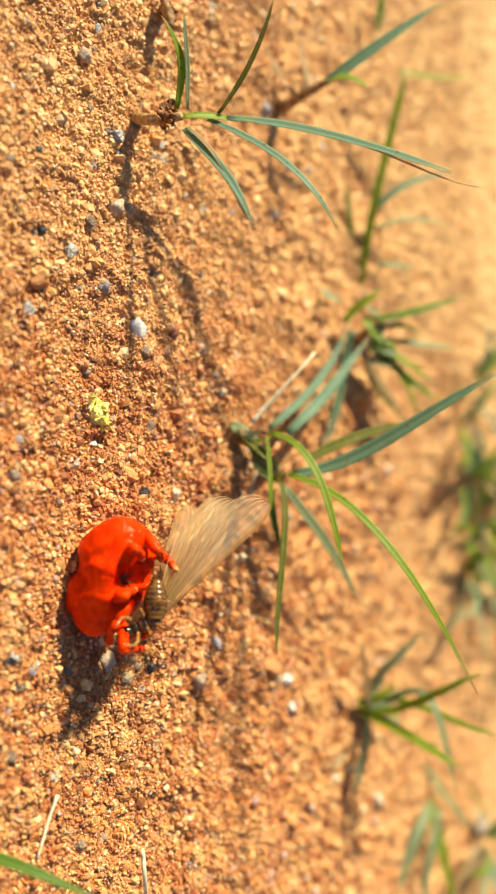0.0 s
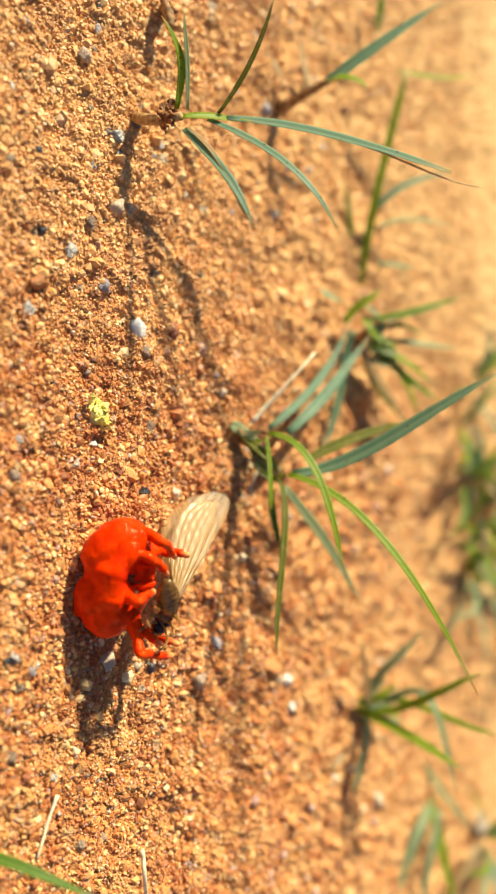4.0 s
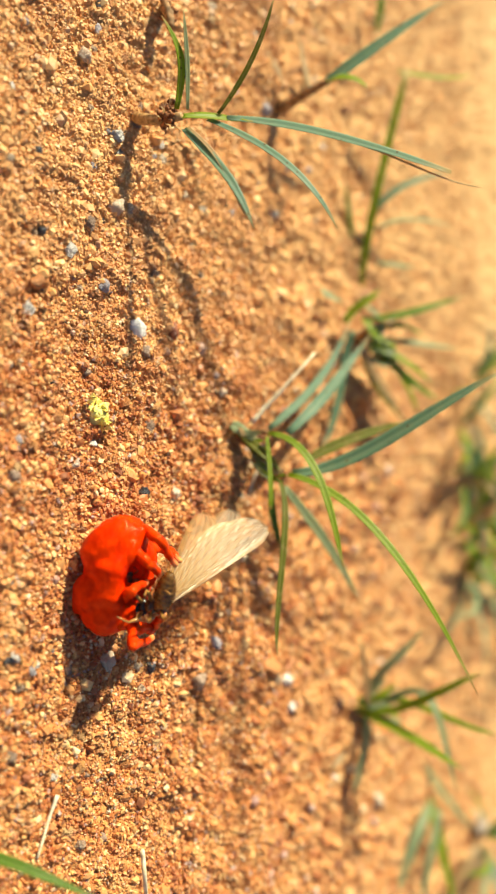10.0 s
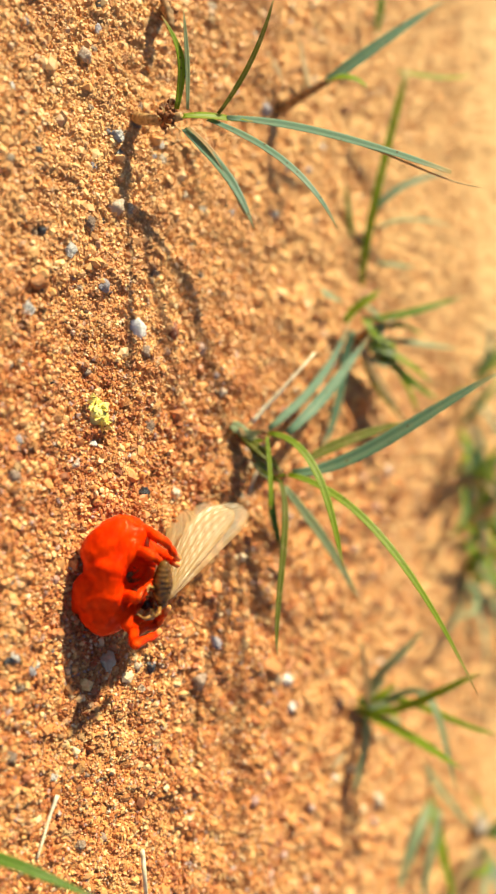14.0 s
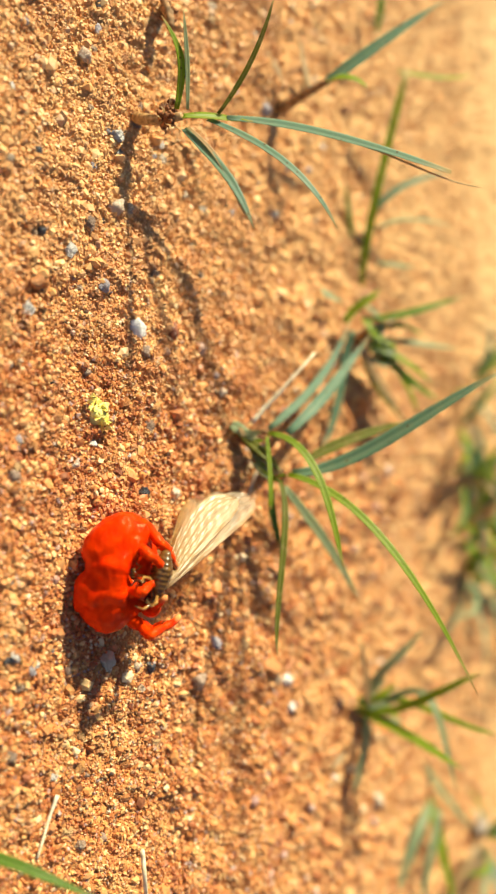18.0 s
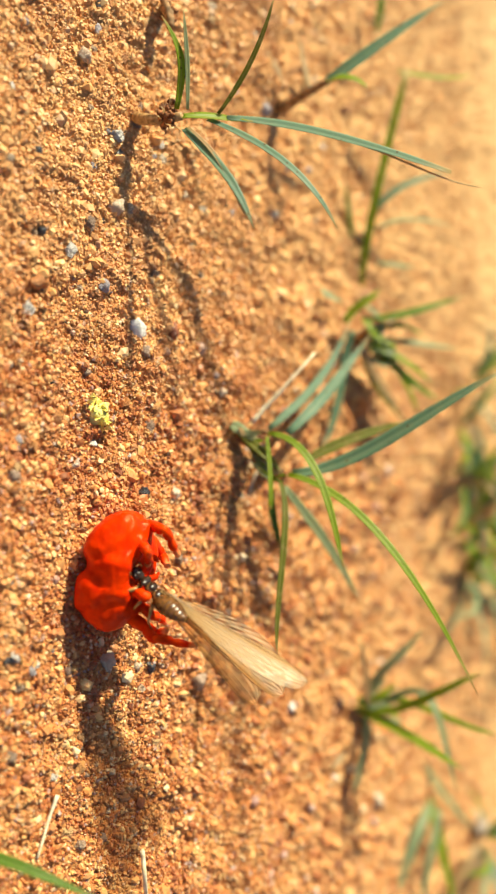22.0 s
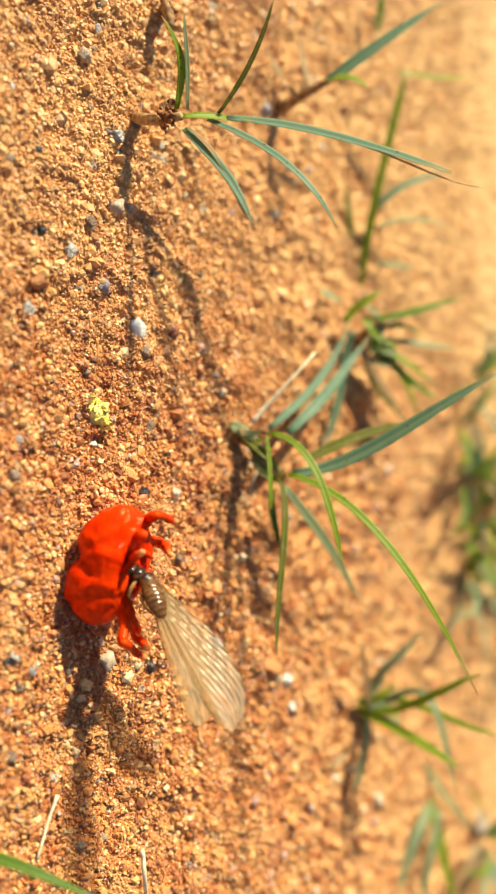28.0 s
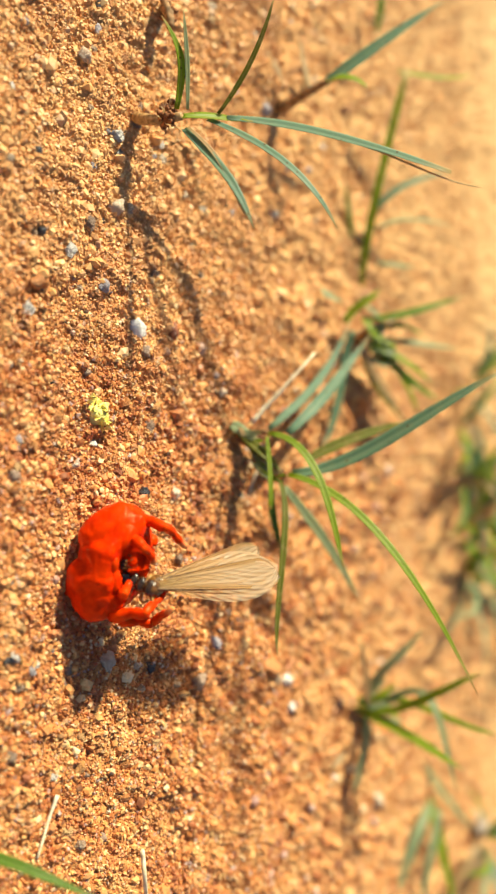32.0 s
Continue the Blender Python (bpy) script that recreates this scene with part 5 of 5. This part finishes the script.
    ways = [
        (0, 0.35, 0.94, -0.07), (1.6, 0.29, 0.65, 0.7), (3, 0.03, 0.33, 0.94), (6, 0.16, 0.11, 0.98), (8, 0.49, 0.37, 0.79),
        (10, 0.5, 0.51, 0.7), (13, 0.5, -0.08, 0.87), (17, 0.42, -0.18, 0.89), (18.4, 0.38, -0.08, 0.92), (19, -0.89, 0.34, -0.31),
        (19.5, -0.44, 0.89, -0.05), (20, -0.12, 0.99, 0.12), (22, -0.1, 0.96, 0.25), (24, -0.37, 0.93, -0.01), (25.4, -0.43, 0.9, -0.09),
        (27.6, -0.32, 0.82, -0.48), (28, -0.4, 0.5, -0.77), (28.6, -0.4, 0.36, -0.84), (29, -0.13, 0.86, -0.49), (30, 0.05, 0.65, -0.76),
        (31, -0.2, 0.79, -0.58), (31.6, -0.27, 0.81, -0.52), (32, -0.42, 0.53, -0.74),
    ]
    faces = [
        (0, 0.02, -0.08, -1), (1.6, 0.1, 0.71, -0.7), (3, 0, 0.94, -0.33), (6, 0.09, 0.99, -0.13), (8, 0.29, 0.79, -0.54),
        (10, 0.32, 0.65, -0.69), (13, 0.35, 0.93, -0.12), (17, 0.29, 0.95, 0.05), (18.4, 0.26, 0.97, -0.02), (19, 0.09, 0.79, 0.61),
        (19.5, 0.48, 0.19, -0.86), (20, -0.51, 0.05, -0.86), (22, -0.01, 0.25, -0.97), (24, -0.49, -0.21, -0.85), (25.4, 0.22, 0.01, -0.98),
        (27.6, -0.42, -0.57, -0.7), (28, -0.34, -0.86, -0.38), (28.6, 0.92, 0.16, -0.37), (29, 0.97, 0.2, 0.09), (30, 0.98, 0.13, 0.17),
        (31, -0.27, 0.52, 0.81), (31.6, -0.29, 0.45, 0.85), (32, -0.36, 0.65, 0.67),
    ]
    walk(fore_right, spread(0.16, ways, faces))
    ways = [
        (0, 0.55, 0.83, 0.08), (1.6, 0.45, 0.58, 0.68), (3, 0.15, 0.34, 0.93), (6, 0.23, 0.09, 0.97), (8, 0.58, 0.31, 0.75),
        (10, 0.59, 0.38, 0.71), (13, 0.61, -0.09, 0.78), (17, 0.52, -0.19, 0.83), (18.4, 0.53, -0.11, 0.84), (19, -0.89, 0.34, -0.31),
        (19.5, -0.44, 0.89, -0.05), (20, -0.12, 0.99, 0.12), (22, -0.1, 0.96, 0.25), (24, -0.37, 0.93, -0.01), (25.4, -0.43, 0.9, -0.09),
        (27.6, -0.32, 0.82, -0.48), (28, -0.4, 0.5, -0.77), (28.6, -0.4, 0.36, -0.84), (29, -0.13, 0.86, -0.49), (30, 0.05, 0.65, -0.76),
        (31, -0.2, 0.79, -0.58), (31.6, -0.27, 0.81, -0.52), (32, -0.42, 0.53, -0.74),
    ]
    faces = [
        (0, 0.04, 0.07, -1), (1.6, 0.12, 0.72, -0.69), (3, 0.03, 0.94, -0.35), (6, 0.12, 0.99, -0.12), (8, 0.31, 0.77, -0.56),
        (10, 0.39, 0.64, -0.67), (13, 0.36, 0.91, -0.18), (17, 0.32, 0.95, 0.01), (18.4, 0.29, 0.95, -0.06), (19, 0.09, 0.79, 0.61),
        (19.5, 0.48, 0.19, -0.86), (20, -0.51, 0.05, -0.86), (22, -0.01, 0.25, -0.97), (24, -0.49, -0.21, -0.85), (25.4, 0.22, 0.01, -0.98),
        (27.6, -0.42, -0.57, -0.7), (28, -0.34, -0.86, -0.38), (28.6, 0.92, 0.16, -0.37), (29, 0.97, 0.2, 0.09), (30, 0.98, 0.13, 0.17),
        (31, -0.27, 0.52, 0.81), (31.6, -0.29, 0.45, 0.85), (32, -0.36, 0.65, 0.67),
    ]
    walk(hind_right, spread(0.0, ways, faces, -3))
    ways = [
        (0, 0.57, 0.71, 0.42), (1.6, 0.51, 0.4, 0.76), (3, 0.26, 0.22, 0.94), (6, 0.31, -0.08, 0.95), (8, 0.61, 0.09, 0.79),
        (10, 0.65, 0.25, 0.72), (13, 0.64, -0.33, 0.69), (17, 0.55, -0.37, 0.75), (18.4, 0.5, -0.28, 0.82), (19, -0.99, 0.05, -0.12),
        (19.5, -0.8, 0.6, 0.09), (20, -0.76, 0.65, 0), (22, -0.24, 0.97, -0.02), (24, -0.5, 0.69, -0.53), (25.4, -0.12, 0.82, -0.56),
        (27.6, -0.02, 0.85, -0.53), (28, 0.11, 0.84, -0.52), (28.6, 0.25, 0.43, -0.87), (29, 0.46, 0.29, -0.84), (30, 0.4, 0.17, -0.9),
        (31, 0.41, 0.56, -0.72), (31.6, -0.15, 0.75, -0.64), (32, -0.49, 0.48, -0.72),
    ]
    faces = [
        (0, 0.54, 0.07, -0.84), (1.6, 0.51, 0.57, -0.64), (3, 0.37, 0.88, -0.31), (6, 0.52, 0.85, -0.09), (8, 0.69, 0.44, -0.58),
        (10, 0.68, 0.23, -0.7), (13, 0.71, 0.61, -0.36), (17, 0.67, 0.73, -0.13), (18.4, 0.69, 0.69, -0.19), (19, -0.11, 0.12, 0.99),
        (19.5, 0.28, 0.5, -0.82), (20, 0.28, 0.33, -0.9), (22, -0.61, -0.16, -0.78), (24, -0.24, -0.69, -0.68), (25.4, -0.55, -0.52, -0.65),
        (27.6, -0.48, -0.47, -0.74), (28, -0.5, -0.41, -0.76), (28.6, 0.96, -0.19, 0.19), (29, 0.89, -0.13, 0.44), (30, 0.9, 0.1, 0.41),
        (31, 0.8, 0.15, 0.58), (31.6, -0.28, 0.59, 0.76), (32, -0.39, 0.62, 0.68),
    ]
    walk(fore_left, spread(0.08, ways, faces))
    walk(hind_left, spread(-0.06, ways, faces, 9))
    ways = [
        (0, 0.89, 0.46, -0.08), (1.6, 0.84, 0.51, 0.21), (3, 0.48, 0.86, 0.16), (6, 0.41, 0.84, -0.35), (8, 0.72, 0.6, -0.35),
        (10, 0.75, 0.45, -0.48), (13, 0.89, 0.45, -0.01), (17, 0.89, 0.41, 0.2), (18.4, 0.84, 0.34, 0.43), (19, 0.14, 0.78, 0.61),
        (19.5, 0.7, 0.33, 0.64), (20, 0.46, 0.57, 0.68), (22, 0.36, 0.84, 0.4), (24, -0.27, 0.91, -0.31), (25.4, 0.04, 1, -0.04),
        (27.6, 0.2, 0.94, -0.29), (28, 0.28, 0.83, -0.49), (28.6, 0.55, 0.77, 0.31), (29, -0.27, 0.26, -0.93), (30, -0.29, 0.03, -0.96),
        (31, -0.28, 0.22, -0.94), (31.6, -0.28, 0.21, -0.94), (32, -0.28, -0.2, -0.94),
    ]
    walk(belly, [(t, Matrix.LocRotScale(BELLY_ROOT * MM, Vector((0, 1, 0)).rotation_difference(Vector(way)), None)) for t, *way in ways])


motions()
